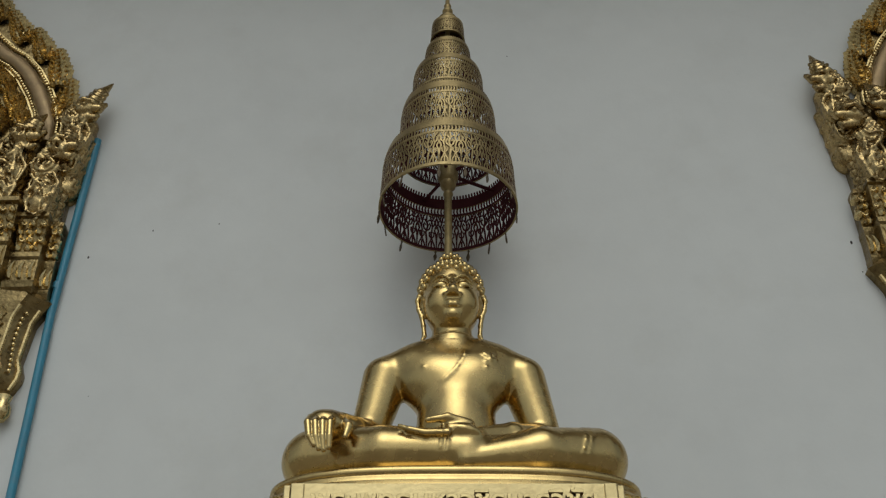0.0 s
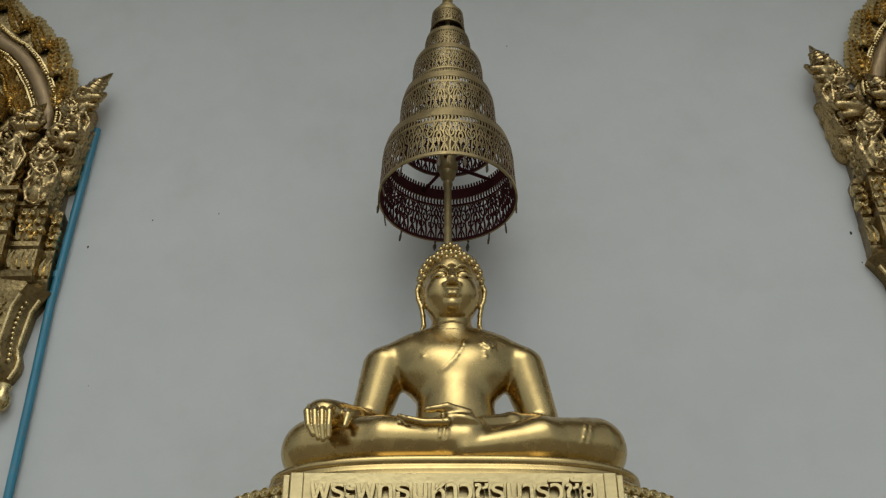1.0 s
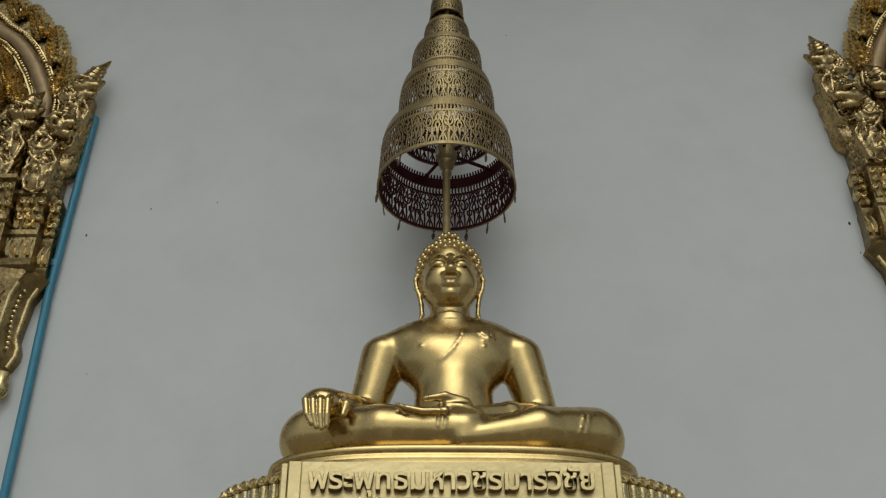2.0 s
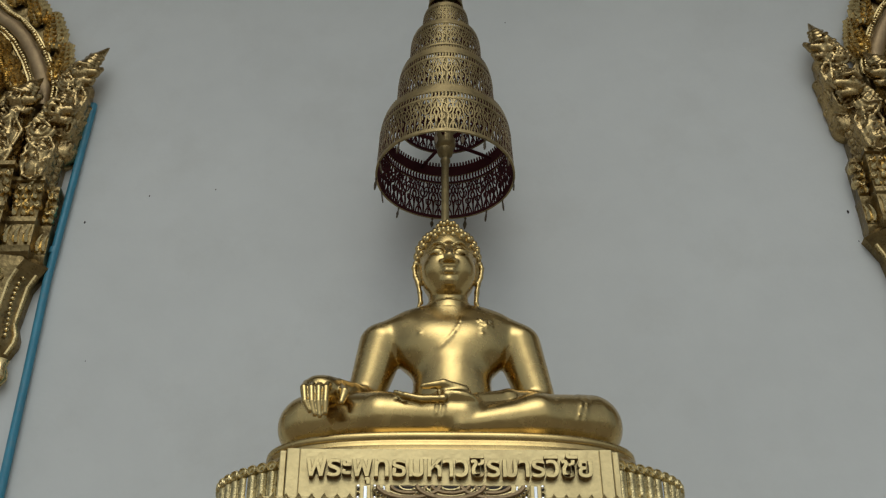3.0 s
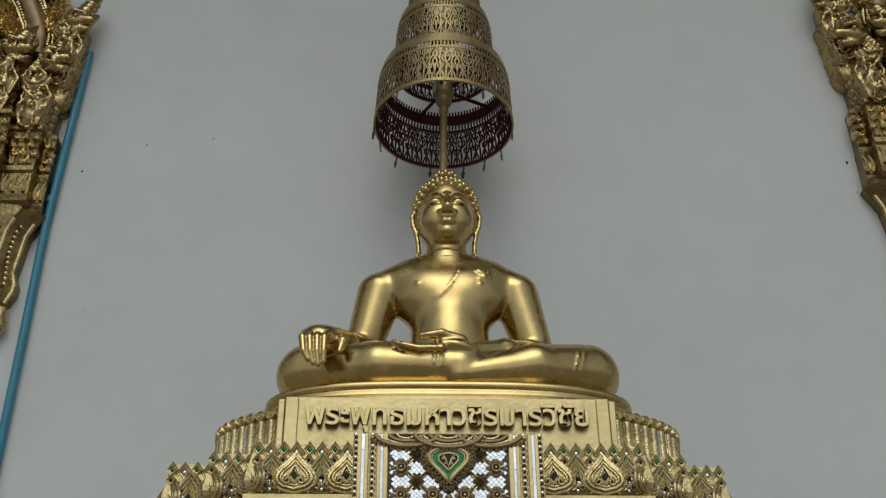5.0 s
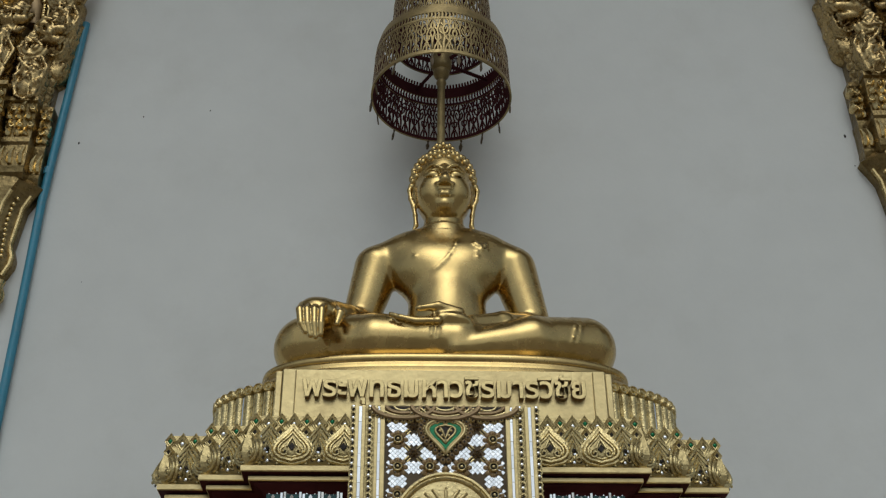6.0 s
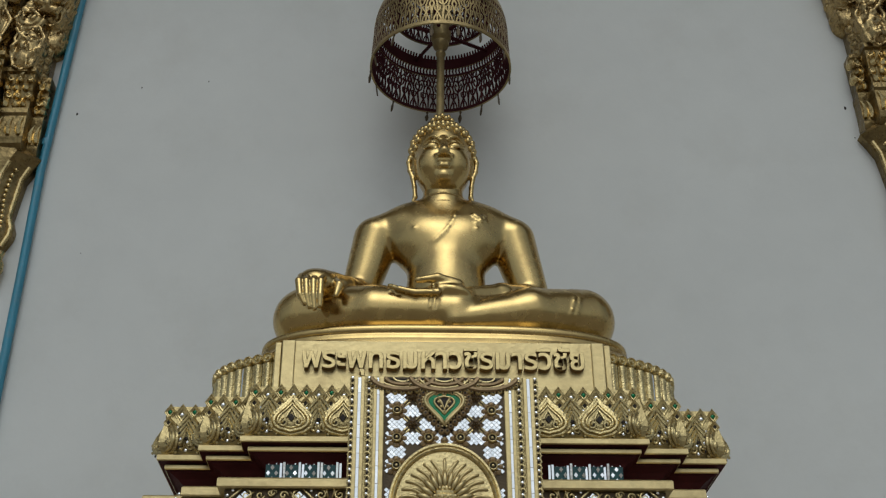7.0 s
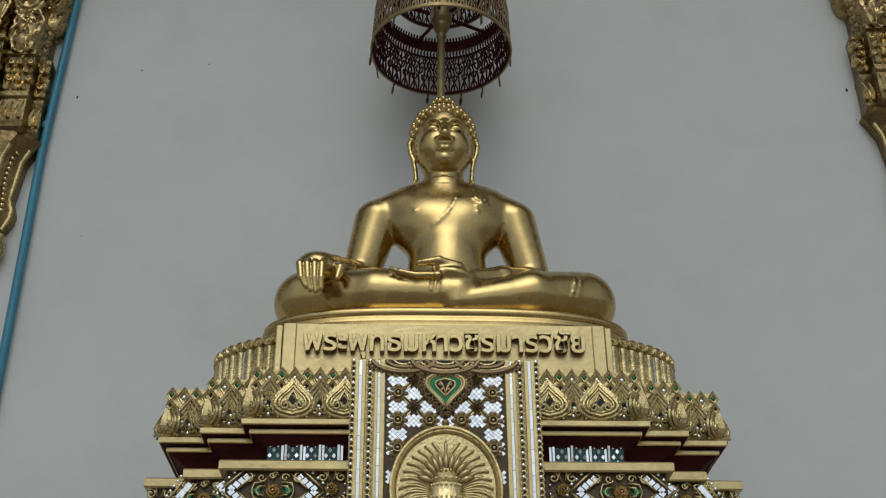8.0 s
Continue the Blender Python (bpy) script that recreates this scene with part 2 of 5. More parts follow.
        where = self.lo + self.step * (cells + total / hits[:, None])
        index = np.full(n, -1, np.int64)
        index[tuple(cells.T)] = np.arange(len(cells))
        quads = []
        for axis in range(3):
            u, v = (axis + 1) % 3, (axis + 2) % 3
            lo, hi = [slice(None)] * 3, [slice(None)] * 3
            lo[axis], hi[axis] = slice(0, -1), slice(1, None)
            e = np.argwhere(s[tuple(lo)] != s[tuple(hi)])
            e = e[(e[:, u] > 0) & (e[:, v] > 0) & (e[:, u] < n[u]) & (e[:, v] < n[v])]
            q = []
            for du, dv in ((1, 1), (0, 1), (0, 0), (1, 0)):
                c = e.copy()
                c[:, u] -= du
                c[:, v] -= dv
                q.append(index[tuple(c.T)])
            quads.append(np.stack(q, 1))
        return where, np.concatenate(quads)


def seated_statue():
    CX = 0.02
    b = Clay((-0.86, -0.46, 3.82), (0.92, 0.42, 4.80), 0.0085)
    # legs, crossed, the knees wide
    b.limb((-0.60, -0.02, 4.02), (-0.12, 0.16, 4.06), 0.150, 0.19, 0.05)
    b.limb((0.65, -0.02, 4.02), (0.16, 0.16, 4.06), 0.150, 0.19, 0.05)
    b.ball((0.02, 0.10, 4.0), (0.42, 0.26, 0.15), 0.05)
    b.chain([(0.655, -0.06, 4.02), (0.40, -0.19, 3.985), (0.06, -0.27, 3.915)], [0.155, 0.125, 0.065], 0.025)
    b.chain([(-0.615, -0.06, 4.01), (-0.30, -0.19, 3.98), (0.06, -0.22, 3.966), (0.30, -0.14, 4.0)], [0.155, 0.135, 0.115, 0.09], 0.012)
    # trunk
    b.ball((CX + 0.01, -0.015, 4.12), (0.185, 0.165, 0.22), 0.04)
    b.ball((CX + 0.01, -0.022, 4.29), (0.180, 0.158, 0.27), 0.07)
    b.ball((CX + 0.01, 0.01, 4.48), (0.285, 0.165, 0.17), 0.06)
    b.ball((CX - 0.10, -0.035, 4.45), (0.14, 0.105, 0.135), 0.08)
    b.ball((CX + 0.12, -0.035, 4.45), (0.14, 0.105, 0.135), 0.08)
    b.limb((CX - 0.29, 0.02, 4.535), (CX + 0.31, 0.02, 4.535), 0.092, 0.092, 0.07)
    b.limb((CX - 0.18, 0.02, 4.590), (CX + 0.20, 0.02, 4.590), 0.090, 0.090, 0.10)
    b.limb((CX - 0.09, 0.02, 4.620), (CX + 0.11, 0.02, 4.620), 0.085, 0.085, 0.08)
    b.limb((CX - 0.002, 0.0, 4.56), (CX - 0.002, -0.01, 4.80), 0.105, 0.098, 0.03)
    # upper arms
    b.limb((-0.306, 0.02, 4.500), (-0.388, 0.0, 4.17), 0.114, 0.084, 0.018)
    b.limb((0.356, 0.02, 4.500), (0.438, 0.0, 4.17), 0.114, 0.086, 0.018)
    # forearm and hand on the knee
    b.chain([(-0.375, -0.02, 4.17), (-0.44, -0.14, 4.14), (-0.50, -0.22, 4.13)], [0.068, 0.058, 0.050], 0.02)
    g = Clay((-0.70, -0.43, 3.84), (-0.40, -0.10, 4.21), 0.0042)
    g.limb((-0.50, -0.22, 4.13), (-0.535, -0.245, 4.115), 0.048, 0.050, 0.02)
    g.ball((-0.552, -0.255, 4.098), (0.098, 0.090, 0.068), 0.03, turn=(18, 8, 25))
    for k in range(4):
        x = -0.637 + 0.0325 * k
        tip = (0.024, 0.006, 0.0, 0.012)[k]
        g.chain([(x + 0.012, -0.305, 4.105), (x + 0.002, -0.350, 4.062), (x + 0.012 - 0.003 * k, -0.366, 3.985), (x + 0.034 - 0.010 * k, -0.364, 3.918 + tip)],
                [0.022, 0.0175, 0.0155, 0.0115], 0.0022)
    g.chain([(-0.485, -0.265, 4.100), (-0.458, -0.318, 4.060), (-0.470, -0.335, 4.000)], [0.030, 0.022, 0.013], 0.006)
    # forearm and hand in the lap
    b.chain([(0.44, -0.02, 4.15), (0.28, -0.16, 4.10), (0.13, -0.245, 4.055)], [0.072, 0.058, 0.042], 0.02)
    b.ball((0.03, -0.285, 4.045), (0.105, 0.065, 0.040), 0.02, turn=(0, 8, -8))
    for k in range(4):
        b.chain([(-0.02, -0.335 + 0.026 * k, 4.022 + 0.004 * k), (-0.12, -0.345 + 0.026 * k, 4.012 + 0.006 * k), (-0.19, -0.345 + 0.026 * k, 4.03 + 0.006 * k), (-0.235 + 0.014 * k, -0.335 + 0.026 * k, 4.052)], [0.020, 0.018, 0.015, 0.011], 0.005)
    b.chain([(0.07, -0.30, 4.075), (-0.02, -0.325, 4.100), (-0.112, -0.325, 4.088)], [0.032, 0.022, 0.015], 0.010)
    # folds and hems standing proud of the skin
    def line(pts, r=0.0052, k=0.008, sink=0.1):
        b.chain([(x, b.front(x, z) + r * sink, z) for x, z in pts], [r] * len(pts), k)
    line([(0.075 - 0.02 * t - 0.10 * t ** 2, 4.570 - 0.195 * t) for t in np.linspace(0, 1, 9)])
    line([(-0.045 - 0.02 * t ** 2, 4.07 - 0.17 * t) for t in np.linspace(0, 1, 7)])
    line([(-0.015 - 0.02 * t ** 2, 4.07 - 0.17 * t) for t in np.linspace(0, 1, 7)])
    line([(0.605 + 0.02 * t - 0.055 * t ** 2, 4.14 - 0.20 * t) for t in np.linspace(0, 1, 9)])
    line([(0.630 + 0.02 * t - 0.055 * t ** 2, 4.14 - 0.20 * t) for t in np.linspace(0, 1, 9)])
    line([(-0.545 + 0.02 * t + 0.04 * t ** 2, 4.00 - 0.10 * t) for t in np.linspace(0, 1, 7)])
    for x in (-0.125, 0.175):
        b.ball((x, b.front(x, 4.468), 4.468), 0.009, 0.006)
    # knot of the robe on the shoulder
    for dx, dz, r in ((0, 0, 0.016), (0.022, 0.012, 0.014), (-0.02, 0.016, 0.013), (0.012, -0.02, 0.013), (0.03, -0.012, 0.010), (-0.012, -0.03, 0.009)):
        x, z = 0.185 + dx, 4.535 + dz
        b.ball((x, b.front(x, z), z), r, 0.006)

    h = Clay((-0.24, -0.30, 4.62), (0.29, 0.26, 5.32), 0.0047)
    X = CX - 0.002
    h.ball((X, 0.0, 4.97), (0.150, 0.165, 0.195), 0.03)
    h.ball((X, -0.035, 4.87), (0.128, 0.135, 0.15), 0.05)
    h.ball((X, -0.08, 4.79), (0.070, 0.075, 0.060), 0.05)
    h.limb((X, 0.0, 4.60), (X, 0.0, 4.85), 0.100, 0.092, 0.02)
    for z in (4.655, 4.70):
        h.ball((X, -0.005, z), (0.106, 0.108, 0.020), 0.010)
    # cheeks, brow, lids, nose, mouth
    for s in (-1, 1):
        h.ball((X + s * 0.064, -0.108, 4.868), (0.052, 0.046, 0.062), 0.055)
        h.ball((X + s * 0.054, -0.170, 4.955), (0.044, 0.024, 0.022), 0.010, cut=True)
        h.ball((X + s * 0.054, -0.138, 4.950), (0.037, 0.026, 0.025), 0.004)
        h.chain([(X + s * (0.020 + 0.080 * t), -0.176 + 0.048 * t ** 2, 4.962 + 0.036 * math.sin(2.5 * t + 0.25)) for t in np.linspace(0, 1, 9)], [0.0065] * 9, 0.006)
        h.chain([(X + s * (0.020 + 0.068 * t), -0.172 + 0.036 * t ** 2, 4.937 - 0.012 * math.sin(3.1 * t)) for t in np.linspace(0, 1, 7)], [0.0075] * 7, 0.002, cut=True)
        h.chain([(X + s * (0.020 + 0.068 * t), -0.168 + 0.036 * t ** 2, 4.926 - 0.013 * math.sin(3.1 * t)) for t in np.linspace(0, 1, 7)], [0.0050] * 7, 0.004)
        h.ball((X + s * 0.028, -0.180, 4.868), (0.018, 0.022, 0.015), 0.012)
        # long ears, hollow between rim and lobe
        h.chain([(X + s * 0.146, -0.02, 4.965), (X + s * 0.164, -0.01, 4.975), (X + s * 0.172, -0.01, 4.945), (X + s * 0.166, -0.012, 4.89), (X + s * 0.150, -0.015, 4.84),
                 (X + s * 0.142, -0.018, 4.79), (X + s * 0.138, -0.020, 4.73), (X + s * 0.150, -0.024, 4.700)], [0.009, 0.012, 0.012, 0.011, 0.012, 0.012, 0.012, 0.008], 0.008)
        h.chain([(X + s * 0.148, -0.03, 4.945), (X + s * 0.146, -0.03, 4.90), (X + s * 0.138, -0.026, 4.86)], [0.008, 0.009, 0.008], 0.006)
    h.chain([(X, -0.164, 4.985), (X, -0.186, 4.93), (X, -0.214, 4.876)], [0.012, 0.019, 0.026], 0.016)
    h.ball((X, -0.203, 4.862), (0.034, 0.022, 0.012), 0.010)
    h.ball((X, -0.155, 4.835), (0.038, 0.026, 0.022), 0.022)
    h.chain([(X - 0.046, -0.150, 4.850), (X - 0.022, -0.178, 4.843), (X, -0.183, 4.839), (X + 0.022, -0.178, 4.843), (X + 0.046, -0.150, 4.850)], [0.005, 0.009, 0.010, 0.009, 0.005], 0.012)
    h.chain([(X - 0.036, -0.154, 4.826), (X - 0.014, -0.176, 4.815), (X + 0.014, -0.176, 4.815), (X + 0.036, -0.154, 4.826)], [0.006, 0.010, 0.010, 0.006], 0.014)
    h.ball((X, -0.145, 4.775), (0.034, 0.025, 0.025), 0.02)
    # hair cap and crown
    h.ball((X, 0.02, 5.02), (0.158, 0.165, 0.148), 0.012)
    h.ball((X, 0.02, 5.15), (0.072, 0.075, 0.095), 0.035)

    verts, faces = [], []
    for clay in (b, g, h):
        v, q = clay.skin(None)
        faces.append(q + sum(len(k) for k in verts))
        verts.append(v)
    # small curls in rows over the hair
    ico = bmesh.new()
    bmesh.ops.create_icosphere(ico, subdivisions=2, radius=1.0)
    iv = np.array([v.co[:] for v in ico.verts])
    tris = np.array([[v.index for v in f.verts] for f in ico.faces])
    ico.free()
    curls = []
    for row in range(9):
        el = radians(-22 + 12.5 * row)
        n = max(5, int(22 * math.cos(el)))
        for k in range(n):
            a = 2 * math.pi * (k + 0.5 * (row % 2)) / n
            d = (math.sin(a) * math.cos(el), -math.cos(a) * math.cos(el), math.sin(el))
            p = (X + 0.160 * d[0], 0.02 + 0.168 * d[1], 5.02 + 0.150 * d[2])
            low = 5.056 - 0.10 * min(1, (abs(p[0] - X) / 0.145) ** 4)
            if p[1] > -0.02 and p[2] > 4.93 + 0.03 * (p[1] < 0.02) or p[2] > low:
                curls.append((p, 0.0205))
    for row in range(4):
        el = radians(8 + 22 * row)
        n = max(1, int(13 * math.cos(el)))
        for k in range(n):
            a = 2 * math.pi * (k + 0.5 * (row % 2)) / n
            curls.append(((X + 0.074 * math.sin(a) * math.cos(el), 0.02 - 0.077 * math.cos(a) * math.cos(el), 5.15 + 0.096 * math.sin(el)), 0.018))
    loose_v, loose_f, base = [], [], sum(len(k) for k in verts)
    for c, r in curls:
        loose_f.append(tris + base + sum(len(k) for k in loose_v))
        loose_v.append(iv * (r * 0.92, r, r * 1.2) + c)
    me = bpy.data.meshes.new("statue")
    allv = np.concatenate(verts + loose_v)
    me.from_pydata(allv.tolist(), [], np.concatenate(faces).tolist() + np.concatenate(loose_f).tolist())
    bm = bmesh.new()
    bm.from_mesh(me)
    bpy.data.meshes.remove(me)
    return bm


bm = seated_statue()
statue = part("seated_statue", bm, GOLD, smooth=True)
mod = statue.modifiers.new("even", "SMOOTH")
mod.factor, mod.iterations = 0.5, 2
statue.matrix_world = SHRINE
tagged(statue, "burnished gold seated temple statue with crossed legs on a rounded base", "statue")

# ---------------------------------------------------------------- carved relief helpers
def ridge(bm, pts, r, place, segs=6, mat=0):
    """A rounded ridge along points (u, v) of a surface that place(u, v) puts in the shrine."""
    return tube(bm, [place(u, v) for u, v in pts], [r * k for k in ([0.6] + [1] * (len(pts) - 2) + [0.6])], segs, mat)


def bead(bm, c, r, mat=0, ry=1.0, rings=3, segs=7):
    """A half-round bead whose dome points to the front."""
    last = None
    for i in range(rings):
        a = math.pi / 2 * i / rings
        ring = [bm.verts.new((c[0] + r * math.cos(a) * math.cos(2 * math.pi * k / segs), c[1] - r * ry * math.sin(a), c[2] + r * math.cos(a) * math.sin(2 * math.pi * k / segs))) for k in range(segs)]
        if last:
            for k in range(segs):
                bm.faces.new((last[k], last[(k + 1) % segs], ring[(k + 1) % segs], ring[k])).material_index = mat
        last = ring
    top = bm.verts.new((c[0], c[1] - r * ry, c[2]))
    for k in range(segs):
        bm.faces.new((last[k], last[(k + 1) % segs], top)).material_index = mat


def spiral(cu, cv, r, turns, start, sense=1, n=14):
    return [(cu + r * (1 - 0.85 * t) * math.cos(start + sense * 2 * math.pi * turns * t), cv + r * (1 - 0.85 * t) * math.sin(start + sense * 2 * math.pi * turns * t))
            for t in [i / (n - 1) for i in range(n)]]


LEAF_T = (0.0, 0.03, 0.10, 0.20, 0.30, 0.42, 0.55, 0.68, 0.80, 0.90, 1.0)
LEAF_W = (0.0, 0.42, 0.78, 0.96, 1.0, 0.92, 0.72, 0.47, 0.26, 0.11, 0.0)


def heart(w, h, k=1.0, n=21):
    """A bodhi-leaf outline with its tip up, from the tip round and back; k shrinks it."""
    pts = []
    for i in range(n):
        c = -1 + 2 * i / (n - 1)
        t = abs(c) ** 1.15
        x = math.copysign(0.5 * w * float(np.interp(t, LEAF_T, LEAF_W)), c) if 0 < i < n - 1 else 0.0
        pts.append((x * k, h * 0.36 + (h * t - h * 0.36) * k))
    return pts


# ---------------------------------------------------------------- rounded seat of the statue
def squarer(bm, a, b, n, x0):
    """Fills out the corners of an oval of half axes a and b."""
    for v in bm.verts:
        u, w = (v.co.x - x0) / a, v.co.y / b
        r = math.hypot(u, w)
        if r > 1e-6:
            k = (abs(u / r) ** n + abs(w / r) ** n) ** (-1 / n)
            v.co.x, v.co.y = x0 + a * u * k, b * w * k
    return bm


seat = thing("statue_seat", "gold oval moulded seat under the seated statue", "seat", SHRINE)
bm = lathe(bmesh.new(), [(0.0, 3.70), (0.90, 3.70), (0.91, 3.735), (0.902, 3.760), (0.882, 3.785), (0.868, 3.800), (0.862, 3.806), (0.866, 3.818), (0.862, 3.826), (0.850, 3.832),
                         (0.0, 3.834)], 128, 0.965, 0.415, at=(0.02, 0.0, -0.016), cap=False)
part("moulding", squarer(bm, 0.965, 0.415, 3.0, 0.02), GOLD, seat, smooth=True, angle=60)
bm = lathe(bmesh.new(), [(0.840, 3.828), (0.854, 3.834), (0.862, 3.846), (0.860, 3.860), (0.84, 3.870), (0.78, 3.876), (0.70, 3.878)], 128, 0.965, 0.415, at=(0.02, 0.0, -0.016), cap=False)
part("upper_roll", squarer(bm, 0.965, 0.415, 3.0, 0.02), GOLD, seat, smooth=True)

# ---------------------------------------------------------------- drum of rods
DA, DB, DX = 1.025, 0.395, 0.02
drum = thing("rod_drum", "oval drum of upright gold rods with disc ends on the pedestal", "pedestal tier", SHRINE)
# core coloured almost black to paint the shade between the rods
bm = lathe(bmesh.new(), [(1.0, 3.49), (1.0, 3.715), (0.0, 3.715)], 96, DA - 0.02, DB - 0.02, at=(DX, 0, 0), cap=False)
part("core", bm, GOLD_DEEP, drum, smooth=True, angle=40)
rod_mesh = disc_mesh = strip_mesh = None
steps, last, count = [], None, 0
for i in range(1441):
    a = radians(-180 + i * 0.25)
    p = Vector((DX + DA * math.sin(a), -DB * math.cos(a), 0))
    if last is None or (p - last).length > 0.047:
        steps.append((p, math.atan2(DA * math.cos(a) * 0 + math.sin(a) / DA, math.cos(a) / DB)))
        last = p
for p, turn in steps:
    if abs(p.x - DX) < 0.67 and p.y < 0 or p.y > 0.2:
        continue
    m = Matrix.Translation(p) @ pose(0, 0, 0, 0, 0, math.degrees(turn))
    if rod_mesh is None:
        bm = tube(bmesh.new(), [(-0.0, 0, 3.49), (0, 0, 3.70)], 0.0185, 10)
        tube(bm, [(-0.019, -0.004, 3.49), (-0.019, -0.004, 3.70)], 0.005, 6)
        tube(bm, [(0.019, -0.004, 3.49), (0.019, -0.004, 3.70)], 0.005, 6)
        rod = part("rod", bm, GOLD_RELIEF, drum, smooth=True, angle=40)
        rod_mesh = rod.data
        bm = bmesh.new()
        prof = [(0.0, -0.014), (0.006, -0.016), (0.009, -0.008), (0.016, -0.008), (0.021, -0.016), (0.0265, -0.010), (0.0265, 0.03), (0.0, 0.03)]
        lathe(bm, prof, 14, cap=False)
        bmesh.ops.rotate(bm, verts=bm.verts, cent=(0, 0, 0), matrix=Matrix.Rotation(radians(-90), 3, "X"))
        bmesh.ops.translate(bm, verts=bm.verts, vec=(0, -0.006, 3.722))
        disc = part("disc", bm, GOLD_RELIEF, drum, smooth=True, angle=50)
        disc_mesh = disc.data
        bm = box(bmesh.new(), 0.0195, 0.0275, -0.008, 0.01, 3.50, 3.70, 0.0)
        strip = part("mirror_strip", bm, MIRROR, drum)
        strip_mesh = strip.data
    else:
        rod, disc = new("rod", rod_mesh), new("disc", disc_mesh)
        rod.parent = disc.parent = drum
        strip = None
        if count % 5 == 0:
            strip = new("mirror_strip", strip_mesh)
            strip.parent = drum
    rod.matrix_local, disc.matrix_local = m, m
    if strip:
        strip.matrix_local = m
    count += 1

# ---------------------------------------------------------------- plate with raised lettering
plate = thing("name_plate", "flat gold plate with raised gold Thai lettering", "sign", SHRINE @ pose(-0.008, 0, 0))
bm = box(bmesh.new(), -0.625, 0.645, -0.405, -0.30, 3.48, 3.742, 0.003)
part("board", bm, GOLD_PAINT, plate)
for s, x0, x1, y in ((-1, -0.672, -0.617, -0.417), (-1, -0.704, -0.676, -0.395), (1, 0.637, 0.690, -0.417), (1, 0.694, 0.722, -0.395)):
    part("batten", box(bmesh.new(), x0, x1, y, -0.28, 3.48, 3.738, 0.004), GOLD_PAINT, plate)
txt = bpy.data.curves.new("lettering", "FONT")
txt.body = "พระพุทธมหาวชิรมารวิชัย"
txt.size, txt.extrude, txt.bevel_depth, txt.bevel_resolution, txt.align_x, txt.offset = 0.1, 0.013, 0.0018, 1, "CENTER", 0.0011
holder = new("lettering", txt)
me = bpy.data.meshes.new_from_object(holder.evaluated_get(bpy.context.evaluated_depsgraph_get()))
bpy.data.objects.remove(holder)
bpy.data.curves.remove(txt)
left, wide = min(v.co.x for v in me.vertices), max(v.co.x for v in me.vertices)
LW = 1.190 / (wide - left)
for v in me.vertices:
    x, y, z = v.co
    v.co = ((x - left) * LW - 0.588, -0.4195 - z, 3.606 + y * LW * 1.06)
me.materials.clear()
me.materials.append(LETTER)
me.materials.append(GOLD_SHADE)
# faces turned away from the front take a darker gold, painting in their shade
for f in me.polygons:
    f.material_index = 0 if abs(f.normal.y) > 0.6 else 1
letters = new("lettering", me)
letters.parent = plate
tagged(letters, "raised gold Thai letters")

# ---------------------------------------------------------------- stepped pedestal
STEPS = ((0.79, -0.45), (0.97, -0.345), (1.155, -0.235))
LOW_STEPS = ((0.815, -0.45), (0.968, -0.345), (1.142, -0.235))
BACK = 0.60
PX = 0.005


def plan(o, steps):
    """The pedestal's outline with its stepped corners, set out by o."""
    half = []
    for i, (hw, yf) in enumerate(steps):
        half += [(hw + o, yf - o), (hw + o, (steps[i + 1][1] if i < 2 else BACK + 2 * o) - o)]
    right = [(PX + x, y) for x, y in half]
    return right + [(PX - x, y) for x, y in half[::-1]]


def loft(bm, rows, mat=0, steps=STEPS, under=0):
    rings = [[bm.verts.new((x, y, z)) for x, y in plan(o, steps)] for o, z in rows]
    for a, b in zip(rings, rings[1:]):
        for i in range(len(a)):
            bm.faces.new((a[i], a[(i + 1) % len(a)], b[(i + 1) % len(b)], b[i])).material_index = mat
    bm.faces.new(rings[0][::-1]).material_index = under
    bm.faces.new(rings[-1])
    return bm


def swell(v):
    """How far the lotus moulding stands out, v metres above its foot."""
    return 0.037 * max(0.0, math.sin(math.pi * min(1, (v + 0.02) / 0.16))) ** 0.8 if v < 0.06 else 0.037 * max(0.0, (0.225 - v) / 0.165) ** 0.8 * 0.98 + 0.001


Z0 = 3.286
ped = thing("stepped_pedestal", "gilded pedestal with stepped corners, lotus mouldings and mirror mosaic", "pedestal", SHRINE)
bm = loft(bmesh.new(), [(-0.02, Z0 - 0.02)] + [(swell(v) - 0.006, Z0 + v) for v in (0, 0.012, 0.03, 0.05, 0.07, 0.09, 0.12, 0.15, 0.18, 0.205, 0.222)])
part("lotus_moulding", bm, GOLD_DARK, ped)
for o, z0, z1 in ((0.030, 3.256, 3.284), (0.0, 3.228, 3.250)):
    bm = loft(bmesh.new(), [(o - 0.004, z0), (o, z0 + 0.004), (o, z1 - 0.004), (o - 0.004, z1)], 0, STEPS, 1)
    part("slat", bm, [GOLD_PAINT, MAROON], ped)
bm = loft(bmesh.new(), [(-0.10, 3.05), (-0.10, 3.12), (-0.085, 3.17), (-0.05, 3.205), (-0.02, 3.222), (-0.012, 3.27)])
part("recess", bm, MAROON, ped, "dark maroon recess under the lotus moulding")
bm = loft(bmesh.new(), [(0.068, 3.052), (0.073, 3.058), (0.073, 3.088), (0.068, 3.094)], 0, LOW_STEPS)
part("ledge", bm, GOLD_PAINT, ped)
# dark gold ground, with the shade between the carvings put into its colour
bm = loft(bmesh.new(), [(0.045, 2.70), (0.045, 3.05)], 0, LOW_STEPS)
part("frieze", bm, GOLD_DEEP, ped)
bm = loft(bmesh.new(), [(0.30, 0.0), (0.30, 0.4), (0.20, 0.45), (0.20, 1.2), (0.08, 1.3), (0.08, 2.5), (0.045, 2.70)], 0, LOW_STEPS)
